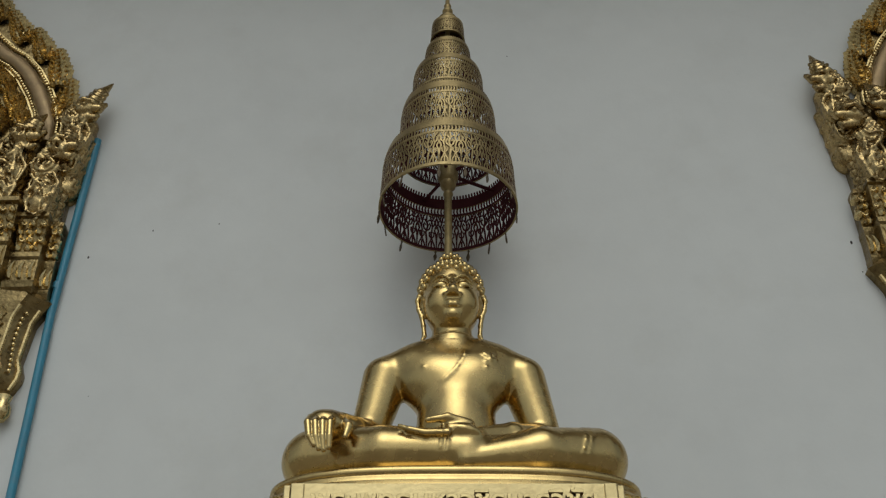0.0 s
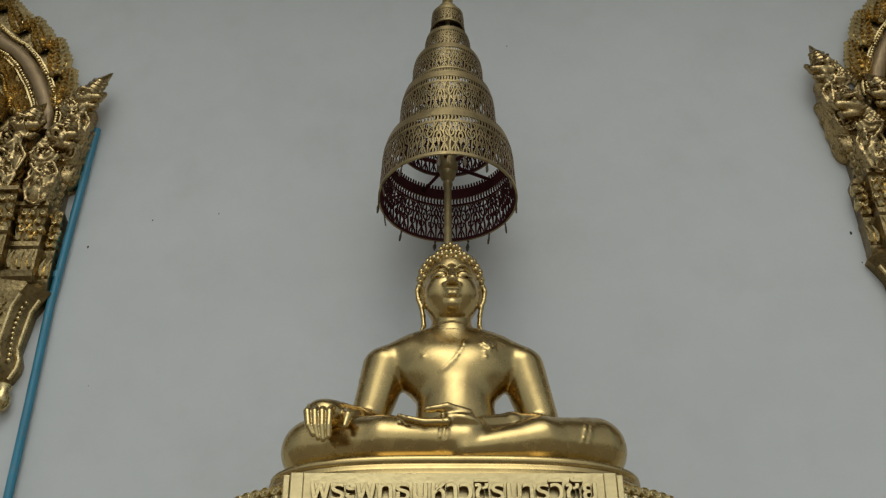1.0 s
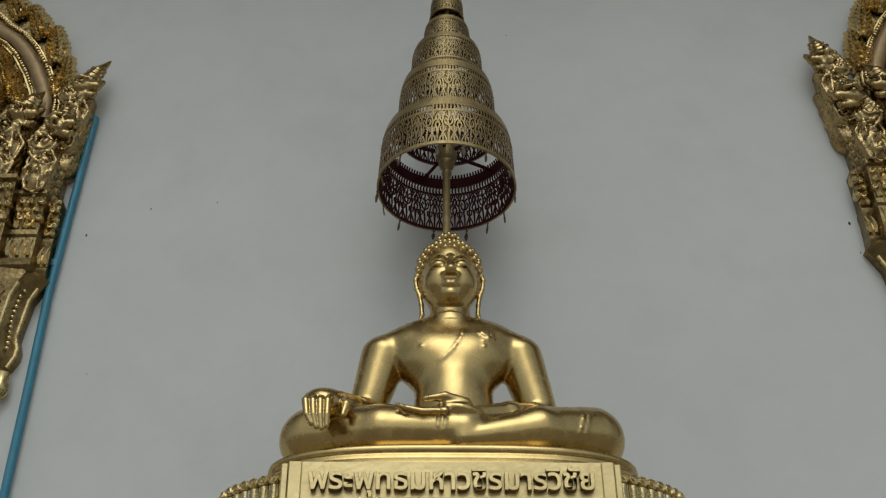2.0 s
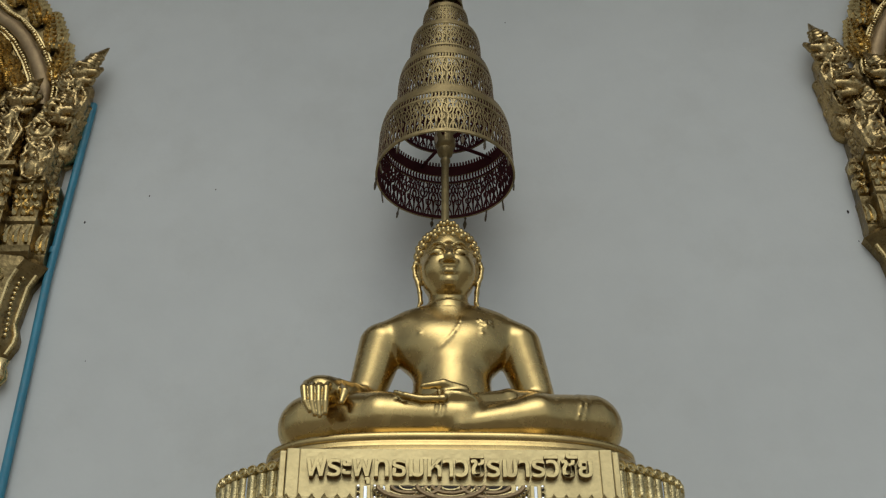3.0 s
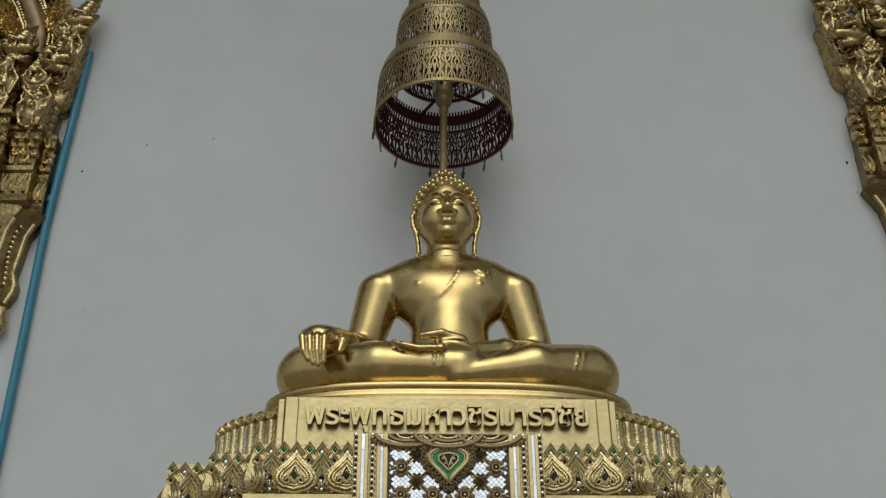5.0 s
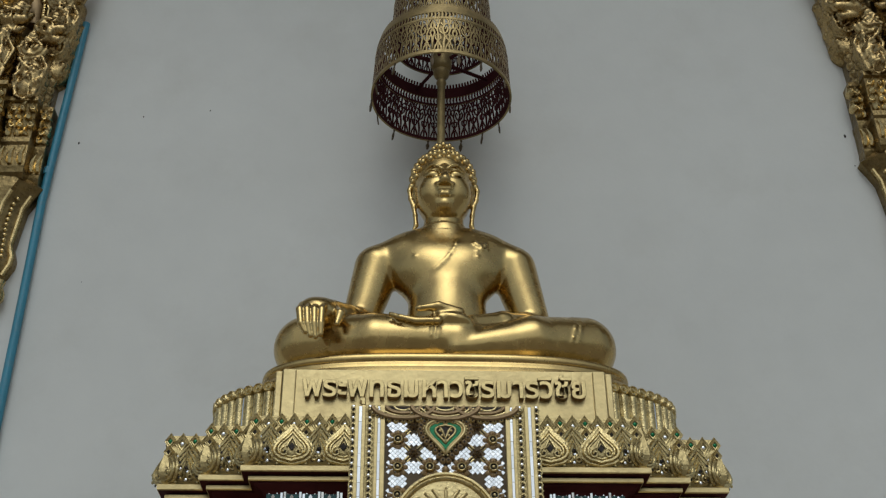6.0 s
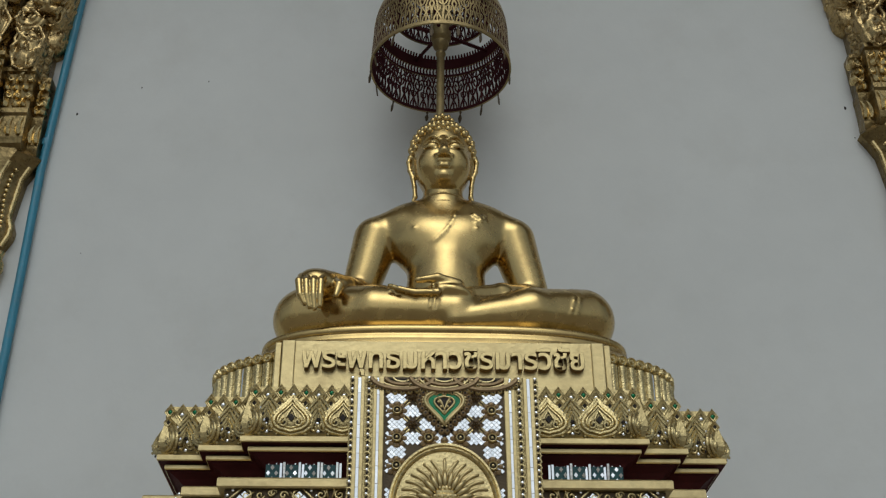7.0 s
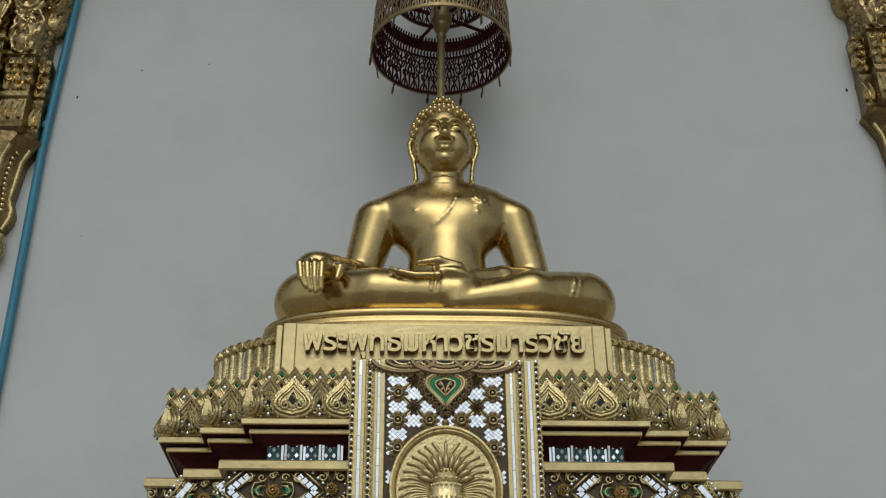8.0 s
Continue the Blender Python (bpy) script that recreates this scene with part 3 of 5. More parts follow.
part("plinth", bm, GOLD_DARK, ped)

# lotus petals, carved with nested outlines and scrolls
on_swell = lambda u, v: (u, -swell(v) - 0.002, v)


def petal_mesh():
    bm = bmesh.new()
    W, H = 0.176, 0.178
    grid = []
    for k, lift in ((1.0, 0.0), (0.9, 0.008), (0.66, 0.012), (0.45, 0.012), (0.2, 0.010)):
        grid.append([bm.verts.new((x, -swell(max(0, z)) - lift, max(0.004, z))) for x, z in heart(W, H, k)[:-1]])
    for a, b in zip(grid, grid[1:]):
        for i in range(len(a)):
            bm.faces.new((a[i], a[(i + 1) % len(a)], b[(i + 1) % len(b)], b[i]))
    bm.faces.new(grid[-1])
    for f in bm.faces:
        f.material_index = 2
    for k, r, lift in ((0.98, 0.0080, 0.006), (0.80, 0.0075, 0.014), (0.62, 0.0045, 0.015)):
        ridge(bm, heart(W, H, k), r, lambda u, v: (u, -swell(max(0, v)) - lift, max(0.004, v)))
    for s in (-1, 1):
        ridge(bm, spiral(s * 0.028, 0.045, 0.020, 1.4, math.pi / 2, -s), 0.0055, lambda u, v: (u, -swell(v) - 0.018, v))
        ridge(bm, [(s * 0.020, 0.066), (s * 0.012, 0.086), (0.0, 0.110)], 0.0055, lambda u, v: (u, -swell(v) - 0.017, v))
        bead(bm, (s * 0.028, -swell(0.045) - 0.017, 0.045), 0.0065, 1, 0.6)
    prism(bm, [(-0.013, 0.066), (0, 0.050), (0.013, 0.066), (0, 0.084)], -swell(0.066) - 0.017, -swell(0.066), 1)
    # beads and gems along the edge
    rim = heart(W * 1.15, H * 1.06, 1.0, 25)[2:-2]
    for i, (x, z) in enumerate(rim):
        z = max(0.006, z - 0.006)
        bead(bm, (x, -swell(z) - 0.001, z), 0.0085 if i % 2 else 0.0075, (1, 0, 3, 0)[i % 4], (0.5, 1.0, 0.5, 1.0)[i % 4], 2, 6)
    return bm


def chevron_mesh():
    bm = bmesh.new()
    for i, (w, top) in enumerate(((0.050, 0.172), (0.043, 0.146), (0.035, 0.121), (0.026, 0.097))):
        ridge(bm, [(-w, top - 0.072), (-w * 0.5, top - 0.034), (0, top), (w * 0.5, top - 0.034), (w, top - 0.072)], 0.0072, lambda u, v: (u, -swell(v) - 0.006 - 0.003 * i, v), 5)
    for s in (-1, 1):
        ridge(bm, spiral(s * 0.020, 0.028, 0.017, 1.2, math.pi / 2, s), 0.0055, lambda u, v: (u, -swell(v) - 0.006, v), 5)
        for j in range(4):
            bead(bm, (s * (0.040 - 0.007 * j), -swell(0.075 + 0.022 * j) - 0.003, 0.062 + 0.020 * j), 0.0062, (1, 3, 1, 2)[j], 0.5, 2, 6)
    bead(bm, (0, -swell(0.06) - 0.008, 0.060), 0.0085, 1, 0.5)
    bead(bm, (0, -swell(0.02) - 0.004, 0.014), 0.008, 2, 0.4)
    return bm


def tip_mesh(w, h):
    """A small pointed lozenge with a gem, of the lattice along the top."""
    bm = bmesh.new()
    prism(bm, [(-w, 0.0), (0, -h * 0.75), (w, 0.0), (0, h * 0.75)], -0.006, 0.012, 2, 0.9)
    for k, lift in ((1.0, 0.006), (0.62, 0.011)):
        ridge(bm, [(-w * k, 0), (0, h * 0.75 * k), (w * k, 0), (0, -h * 0.75 * k), (-w * k, 0)], 0.0050, lambda u, v: (u, -lift, v), 5)
    bead(bm, (0, -0.008, 0.0), 0.0100, 1, 0.4, 3, 8)
    return bm


def pieces(name, bm, mats, spots, parent, smooth=True):
    """One mesh, shared by pieces of their own at the poses in spots."""
    first = part(name, bm, mats, parent, smooth=smooth, angle=40)
    first.matrix_local = spots[0]
    for m in spots[1:]:
        ob = new(name, first.data)
        ob.parent, ob.matrix_local = parent, m
    return first


petals, chevrons, tips_plain, tips_white, tips_green, fillers = [], [], [], [], [], []
PITCH = 0.206
for i, (hw, yf) in enumerate(STEPS):
    for s in (-1, 1):
        inner = 0.385 if i == 0 else STEPS[i - 1][0]
        petals.append(pose(PX + s * (hw - 0.022), yf + 0.022, Z0, 0, 0, s * 42) @ Matrix.Diagonal((0.90, 1, 1, 1)))
        x = hw - (0.170 if i == 0 else 0.19)
        while x > inner - 0.04:
            petals.append(pose(PX + s * x, yf, Z0))
            x -= PITCH
        x = hw - (0.170 - PITCH / 2 + 0.006 if i == 0 else 0.085)
        while x > inner - 0.02:
            chevrons.append(pose(PX + s * x, yf, Z0))
            x -= PITCH
        # the returns at the sides
        side_end = STEPS[i + 1][1] if i < 2 else BACK
        y = yf + 0.10
        while y < side_end:
            chevrons.append(pose(PX + s * hw, y, Z0, 0, 0, s * 90))
            if y + 0.11 < side_end:
                petals.append(pose(PX + s * hw, y + 0.103, Z0, 0, 0, s * 90))
            y += PITCH
        # lattice of gemmed lozenges above the petals
        x, k = hw - 0.170 + PITCH / 2 * (1.5 if i == 0 else 1.65), 0
        while x > inner - 0.02:
            if x < hw + 0.01:
                if k % 2:
                    tips_white.append(pose(PX + s * x, yf - 0.008, Z0 + 0.178, 8))
                else:
                    tips_green.append(pose(PX + s * x, yf - 0.005, Z0 + 0.191, 8))
                    fillers.append(pose(PX + s * x, yf - 0.016, Z0 + 0.140, 14))
            x -= PITCH / 4
            k += 1
        y = yf + 0.02
        while y < side_end:
            tips_plain.append(pose(PX + s * (hw + 0.004), y, Z0 + 0.176, 0, 0, s * 90))
            y += 0.052
pieces("lotus_petal", petal_mesh(), [GOLD_RELIEF, DARK_GAP, GOLD_DARK, MIRROR], petals, ped)
pieces("chevron_leaf", chevron_mesh(), [GOLD_RELIEF, DARK_GAP, MIRROR, GREEN], chevrons, ped)
pieces("leaf_tip", tip_mesh(0.027, 0.058), [GOLD_RELIEF, GOLD_DARK, GOLD_DARK], tips_plain, ped)
pieces("leaf_tip", tip_mesh(0.030, 0.060), [GOLD_RELIEF, MIRROR, GOLD_DARK], tips_white, ped)
pieces("leaf_tip", tip_mesh(0.023, 0.044), [GOLD_RELIEF, GREEN, GOLD_DARK], tips_green, ped)
pieces("leaf_tip", tip_mesh(0.020, 0.034), [GOLD_RELIEF, DARK_GAP, GOLD_DARK], fillers, ped)

# upright mirror strips and diamond mosaic in the recess
strips, teal, diamonds = [], [], []
for s in (-1, 1):
    for k in range(4):
        x = s * (0.43 + 0.075 * k)
        strips += [pose(PX + x + s * 0.004, -0.388, 3.16, random.uniform(-4, 10)), pose(PX + x - s * 0.009, -0.386, 3.16, random.uniform(-4, 10))]
        teal.append(pose(PX + x + s * 0.038, -0.384, 3.16, 4))
        for dx, dz in ((-0.016, 0), (0.016, 0), (0, 0.024), (0, -0.024), (-0.016, -0.046), (0.016, -0.046), (-0.016, 0.046), (0.016, 0.046)):
            diamonds.append(pose(PX + x + s * 0.038 + dx, -0.390, 3.158 + dz, random.uniform(-4, 18), 0, random.uniform(-8, 8)))
pieces("mirror_strip", box(bmesh.new(), -0.0045, 0.0045, -0.004, 0.012, -0.06, 0.05, 0.0), MIRROR, strips, ped, False)
pieces("mosaic_panel", box(bmesh.new(), -0.027, 0.027, -0.003, 0.012, -0.06, 0.05, 0.0), TEAL, teal, ped, False)
pieces("mirror_tile", prism(bmesh.new(), [(-0.008, 0), (0, -0.011), (0.008, 0), (0, 0.011)], -0.003, 0.004), MIRROR, diamonds, ped, False)


# ---------------------------------------------------------------- flowers and mosaic shared by frieze and front panel
def rosette(r, n=8, mats=(0, 1, 2)):
    """A round flower with a ring, a boss and separate petals."""
    bm = bmesh.new()
    for k in range(n):
        a = 2 * math.pi * k / n
        c, s = math.cos(a), math.sin(a)
        pts = [(0.42, -0.16), (0.72, -0.30), (0.95, -0.17), (1.0, 0.0), (0.95, 0.17), (0.72, 0.30), (0.42, 0.16)]
        base = [bm.verts.new((r * (u * c - w * s), -0.004, r * (u * s + w * c))) for u, w in pts]
        mid = bm.verts.new((r * 0.74 * c, -0.016, r * 0.74 * s))
        for i in range(len(base)):
            bm.faces.new((base[i], base[(i + 1) % len(base)], mid)).material_index = mats[0]
    lathe_pts = [(0.47, 0.002), (0.47, 0.014), (0.40, 0.021), (0.31, 0.019), (0.25, 0.012), (0.18, 0.012), (0.12, 0.020), (0.0, 0.022)]
    rings = []
    for q, h in lathe_pts:
        rings.append([bm.verts.new((r * q * math.cos(2 * math.pi * k / 14), -h, r * q * math.sin(2 * math.pi * k / 14))) for k in range(14)])
    for j, (a, b) in enumerate(zip(rings, rings[1:])):
        for k in range(14):
            bm.faces.new((a[k], a[(k + 1) % 14], b[(k + 1) % 14], b[k])).material_index = mats[2] if j in (3, 4) else mats[1]
    return bm


def frieze_bay(xc, y, w, z, flip=1):
    """A lozenge of mirror tiles with a flower and green leaves in it."""
    tiles = []
    for s in (-1, 1):
        for v in (-1, 1):
            for k in range(4):
                t = (k + 0.5) / 4
                x0, z0 = xc + s * w * (0.5 - 0.22 * t), z + v * 0.060 * t
                tiles.append(pose(x0, y, z0, 0, s * v * 50 + random.uniform(-3, 3), 0))
    pieces("mirror_tile", box(bmesh.new(), -0.0095, 0.0095, -0.012, 0.006, -0.0115, 0.0115, 0.0), MIRROR, tiles, ped, False)
    ob = part("flower", rosette(0.034), [GOLD_RELIEF, GOLD_RELIEF, RED], ped, smooth=True, angle=35)
    ob.matrix_local = pose(xc, y, z)
    for s in (-1, 1):
        bm = prism(bmesh.new(), [(s * 0.040, 0.020), (s * 0.062, 0.018), (s * 0.084, 0.0), (s * 0.062, -0.018), (s * 0.040, -0.020), (s * 0.052, 0.0)], -0.010, 0.004, 0, 0.85)
        part("green_leaf", bm, GREEN, ped).matrix_local = pose(xc, y, z)
        bm = bmesh.new()
        for k in (1.0, 0.55):
            ridge(bm, [(s * 0.030, 0.036 * k), (s * (0.036 + 0.036 * k), 0.030 * k), (s * (0.045 + 0.037 * k), 0.0), (s * (0.036 + 0.036 * k), -0.030 * k), (s * 0.030, -0.036 * k)], 0.0048, lambda u, v: (u, -0.008, v), 5)
        ridge(bm, spiral(s * 0.045, 0.052, 0.018, 1.2, 0, s), 0.0045, lambda u, v: (u, -0.007, v), 5)
        ridge(bm, spiral(s * 0.045, -0.052, 0.018, 1.2, 0, -s), 0.0045, lambda u, v: (u, -0.007, v), 5)
        ridge(bm, spiral(s * 0.005, 0.062, 0.014, 1.2, 0, s), 0.004, lambda u, v: (u, -0.007, v), 5)
        for v in (-1, 1):
            ridge(bm, spiral(s * 0.098, v * 0.050, 0.022, 1.3, math.pi / 2, s * v), 0.0055, lambda u, w: (u, -0.008, w), 5)
            ridge(bm, [(s * (0.5 * w + 0.028 - 0.24 * w * t), v * (0.004 + 0.075 * t)) for t in (0, 0.35, 0.7, 1.0)], 0.0055, lambda u, q: (u, -0.010, q), 5)
            ridge(bm, [(s * (0.5 * w - 0.030 - 0.21 * w * t), v * (0.004 + 0.062 * t)) for t in (0, 0.35, 0.7, 1.0)], 0.0050, lambda u, q: (u, -0.010, q), 5)
            for k in range(5):
                bead(bm, (s * (0.5 * w + 0.044 - 0.06 * w * k), -0.006, v * (0.012 + 0.020 * k)), 0.007, 1, 0.5)
        part("scroll", bm, [GOLD_RELIEF, MIRROR], ped, smooth=True).matrix_local = pose(xc, y, z)


def frieze_filler(xc, y, z):
    ob = part("flower", rosette(0.030), [GOLD_RELIEF, GOLD_RELIEF, DARK_GAP], ped, smooth=True, angle=35)
    ob.matrix_local = pose(xc, y, z)
    bm = bmesh.new()
    for s in (-1, 1):
        for v in (-1, 1):
            ridge(bm, spiral(s * 0.036, v * 0.046, 0.021, 1.3, math.pi / 2, s * v), 0.005, lambda u, w: (u, -0.006, w), 5)
            ridge(bm, [(s * 0.008, v * 0.035), (s * 0.016, v * 0.062), (s * 0.004, v * 0.085)], 0.006, lambda u, w: (u, -0.006, w), 5)
            bead(bm, (s * 0.052, -0.004, v * 0.018), 0.007, 1)
    part("scroll", bm, [GOLD_RELIEF, MIRROR], ped, smooth=True).matrix_local = pose(xc, y, z)


for s in (-1, 1):
    fy = STEPS[0][1] - 0.047
    frieze_bay(PX + s * 0.675, fy, 0.335, 2.975)
    frieze_filler(PX + s * 0.450, fy, 2.985)
    frieze_bay(PX + s * 0.955, STEPS[1][1] - 0.047, 0.20, 2.975)
    frieze_filler(PX + s * 0.865, STEPS[1][1] - 0.047, 2.985)
    frieze_filler(PX + s * 1.06, STEPS[2][1] - 0.047, 2.985)
    frieze_filler(PX + s * 1.15, STEPS[2][1] - 0.047, 2.985)

# ---------------------------------------------------------------- front panel with mirror borders, diaper and medallion
FY = -0.60
PX = -0.006
pan = thing("front_panel", "upright gilded panel with mirror mosaic, flowers and a round relief", "panel", SHRINE)
bm = box(bmesh.new(), PX - 0.375, PX + 0.375, FY, -0.40, 0.0, 3.490)
part("slab", bm, GOLD_DARK, pan)
ZB, ZT = 2.60, 3.484
mirrors, curls, dots = [], [], []
for s in (-1, 1):
    for x0, x1, y in ((0.3415, 0.357, 0.012), (0.315, 0.330, 0.012), (0.2665, 0.280, 0.012), (0.238, 0.2565, 0.014)):
        bm = box(bmesh.new(), -(x1 - x0) / 2, (x1 - x0) / 2, FY - y, FY + 0.01, 0.0, ZT, 0.002)
        part("gilt_strip", bm, GOLD_PAINT, pan).location = (PX + s * (x0 + x1) / 2, 0, 0)
    for xm, w in ((0.3358, 0.0066), (0.2615, 0.0060)):
        z = ZT - 0.002
        while z > ZB:
            h = random.uniform(0.05, 0.085)
            mirrors.append(pose(PX + s * xm, FY - 0.004, z - h / 2, random.uniform(-2, 2), 0, random.uniform(-3, 3)) @ Matrix.Diagonal((w / 0.01, 1, (h - 0.0018) / 0.04, 1)))
            z -= h
    for xc in (0.364, 0.298):
        z, k = ZT - 0.015, 0
        while z > ZB:
            curls.append(pose(PX + s * xc, FY, z, 0, 0, 0))
            if k % 2 == 0:
                dots.append(pose(PX + s * xc, FY - 0.006, z + 0.012))
            z -= 0.024
            k += 1
pieces("mirror_tile", box(bmesh.new(), -0.01, 0.01, -0.003, 0.004, -0.02, 0.02), MIRROR, mirrors, pan, False)
bm = bmesh.new()
ridge(bm, [(-0.009, -0.008), (0.002, -0.010), (0.010, 0.0), (0.004, 0.011), (-0.007, 0.009), (-0.004, 0.0)], 0.0048, lambda u, v: (u, -0.004, v), 5)
bead(bm, (0.0005, -0.003, 0.0), 0.0055, 1, 0.5, 2, 6)
pieces("border_curl", bm, [GOLD_RELIEF, DARK_GAP], curls, pan)
bm = bmesh.new()
bead(bm, (0, 0, 0), 0.0075, 0, 0.3)
pieces("mirror_bead", bm, MIRROR, dots, pan)

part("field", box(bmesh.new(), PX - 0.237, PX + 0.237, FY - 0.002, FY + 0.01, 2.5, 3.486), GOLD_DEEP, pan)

# diaper of flowers with mirror between
GX, GZ = 0.124, 0.114
big, tiny, patches = [], [], []
MEDZ, MEDR, OVAL = 2.948, 0.218, 1.17


def on_field(x, z, margin=0.02):
    return abs(x) < 0.222 and math.hypot(x, (z - MEDZ) / OVAL) > MEDR + margin and z < 3.425 - 0.02 * (abs(x) > 0.1) and not (abs(x) < 0.100 - 0.9 * max(0, 3.35 - z) and z > 3.25)


for i in range(-2, 2):
    for j in range(-6, 3):
        x, z = (i + 0.5) * GX, 3.226 + j * GZ
        if on_field(x, z, 0.012):
            big.append(pose(PX + x, FY, z))
        if on_field(x + GX / 2, z + GZ / 2, 0.008):
            tiny.append(pose(PX + x + GX / 2, FY, z + GZ / 2))
        for px, pz in ((x, z + GZ / 2), (x + GX / 2, z)):
            if on_field(px, pz, 0.012):
                patches.append((px, pz))
for x, z in [(-0.222, 3.226 + GZ * k) for k in (-3, -2, -1, 0, 1, 1.7)] + [(0.222, 3.226 + GZ * k) for k in (-3, -2, -1, 0, 1, 1.7)]:
    patches.append((x, z))
pieces("flower", rosette(0.042), [GOLD_BROWN, GOLD_MEDAL, DARK_GAP], big, pan)
pieces("small_flower", rosette(0.019, 6), [GOLD_BROWN, GOLD_BROWN, DARK_GAP], tiny, pan)
tiles = []
for px, pz in patches:
    for a in range(-4, 5):
        for b in range(-4, 5):
            u, v = 0.0135 * (a - b) / 1.414, 0.0135 * (a + b) / 1.414
            if abs(px + u) < 0.231 and abs(u) < 0.0295 and abs(v) < 0.0255:
                tiles.append(pose(PX + px + u, FY - 0.003, pz + v, random.uniform(-3, 3), 45, random.uniform(-4, 4)))
pieces("mirror_tile", box(bmesh.new(), -0.0062, 0.0062, -0.002, 0.004, -0.0062, 0.0062), MIRROR, tiles, pan, False)
bm = bmesh.new()
for k in range(4):
    a = math.pi / 4 + math.pi / 2 * k
    for off in (-0.006, 0.006):
        ridge(bm, [(t * math.cos(a) - off * math.sin(a), t * math.sin(a) + off * math.cos(a)) for t in (0.022, 0.032, 0.044)], 0.0045, lambda u, v: (u, -0.005, v), 5)
pieces("cross_bar", bm, GOLD_RELIEF, tiny, pan)

# swags along the top
for xc, w, d in ((0.0, 0.135, 0.058), (-0.165, 0.125, 0.052), (0.165, 0.125, 0.052)):
    bm = bmesh.new()
    bow = lambda q, t, drop=0.0: (w * q * math.sin(t), 0.005 - (d * q + 0.004) * math.cos(t) - drop)
    for q, r, m, lift in ((1.0, 0.0105, 0, 0.018), (0.74, 0.0045, 2, 0.010), (0.56, 0.0085, 0, 0.014), (0.30, 0.0045, 2, 0.010)):
        ridge(bm, [bow(q, t) for t in np.linspace(-1.5, 1.5, 17)], r, lambda u, v: (u, -lift, v), 6, m)
    for t in np.linspace(-1.3, 1.3, 13):
        u, v = bow(1.10, t, 0.004)
        bead(bm, (u, -0.006, v), 0.0125, 2, 1.0, 3, 7)
        bead(bm, (u, -0.017, v - 0.002), 0.0045, 1, 0.5, 2, 5)
        u, v = bow(0.86, t)
        bead(bm, (u, -0.010, v), 0.0055, 2, 1.0, 2, 5)
    prism(bm, [bow(0.97, t) for t in np.linspace(-1.5, 1.5, 15)], -0.004, 0.004, 1)
    ob = part("swag", bm, [GOLD_BROWN, DARK_GAP, GOLD_MEDAL], pan, smooth=True, angle=40)
    ob.location = (PX + xc, FY - (0.006 if xc == 0 else 0), 3.478)
# heart pendant, tip down
pend = new("pendant")
pend.parent = pan
pend.matrix_local = pose(PX, FY - 0.004, 3.424) @ Matrix.Diagonal((1.0, 1, -1.0, 1))
bm = prism(bmesh.new(), heart(0.155, 0.150)[:-1], -0.012, 0.006, 0, 0.95)
part("green_field", bm, GREEN, pend)
bm = bmesh.new()
for k, r, y in ((1.0, 0.008, -0.014), (0.86, 0.004, -0.013), (0.52, 0.0048, -0.014)):
    ridge(bm, heart(0.155, 0.150, k), r, lambda u, v: (u, y, v))
ridge(bm, [(-0.026, 0.03), (-0.012, 0.052), (0, 0.085), (0.012, 0.052), (0.026, 0.03)], 0.006, lambda u, v: (u, -0.016, v))
part("gilt_frame", bm, GOLD_PAINT, pend, smooth=True)
bm = bmesh.new()
prism(bm, [(x, z + 0.022) for x, z in heart(0.088, 0.084, 1.0)[:-1]], -0.0135, 0, 0, 0.99)
for x, z in ((-0.022, 0.05), (0.022, 0.05), (-0.012, 0.07), (0.012, 0.07), (0.0, 0.09)):
    bead(bm, (x, -0.0135, z), 0.007, 1, 0.8, 2, 6)
part("core", bm, [DARK_GAP, GOLD_MEDAL], pend)
bm = bmesh.new()
rim = heart(0.200, 0.205, 1.0, 25)[1:-1]
for i, (x, z) in enumerate(rim):
    if z > 0.012:
        bead(bm, (x, -0.002, z - 0.014), 0.0150, 0, 1.1, 3, 7)
        bead(bm, (x, -0.017, z - 0.014), 0.0055, 1, 0.6, 2, 5)
for i, (x, z) in enumerate(heart(0.170, 0.172, 1.0, 31)[1:-1]):
    bead(bm, (x, -0.008, z - 0.009), 0.0058, 2, 1.0, 2, 6)
bead(bm, (0, -0.004, 0.208), 0.016, 0, 1.0)
bead(bm, (0, -0.002, 0.232), 0.009, 0, 1.0)
prism(bm, [(x, z - 0.02) for x, z in heart(0.200, 0.225)[:-1]], -0.004, 0.004, 1)
part("leaf_border", bm, [GOLD_BROWN, DARK_GAP, GOLD_MEDAL], pend, smooth=True, angle=40)

# medallion
med = new("medallion")
med.parent = pan
med.matrix_local = pose(PX, FY - 0.012, MEDZ) @ Matrix.Diagonal((1, 1, OVAL, 1))
bm = bmesh.new()
lathe(bm, [(0.0, 0.0), (0.188, 0.0), (0.192, 0.010), (0.197, 0.014), (0.204, 0.010), (0.207, 0.016), (0.214, 0.016), (0.217, 0.008), (0.217, -0.015)], 72, cap=False)
bmesh.ops.rotate(bm, verts=bm.verts, cent=(0, 0, 0), matrix=Matrix.Rotation(radians(90), 3, "X"))
part("disc", bm, GOLD_MEDAL, med, smooth=True, angle=40)
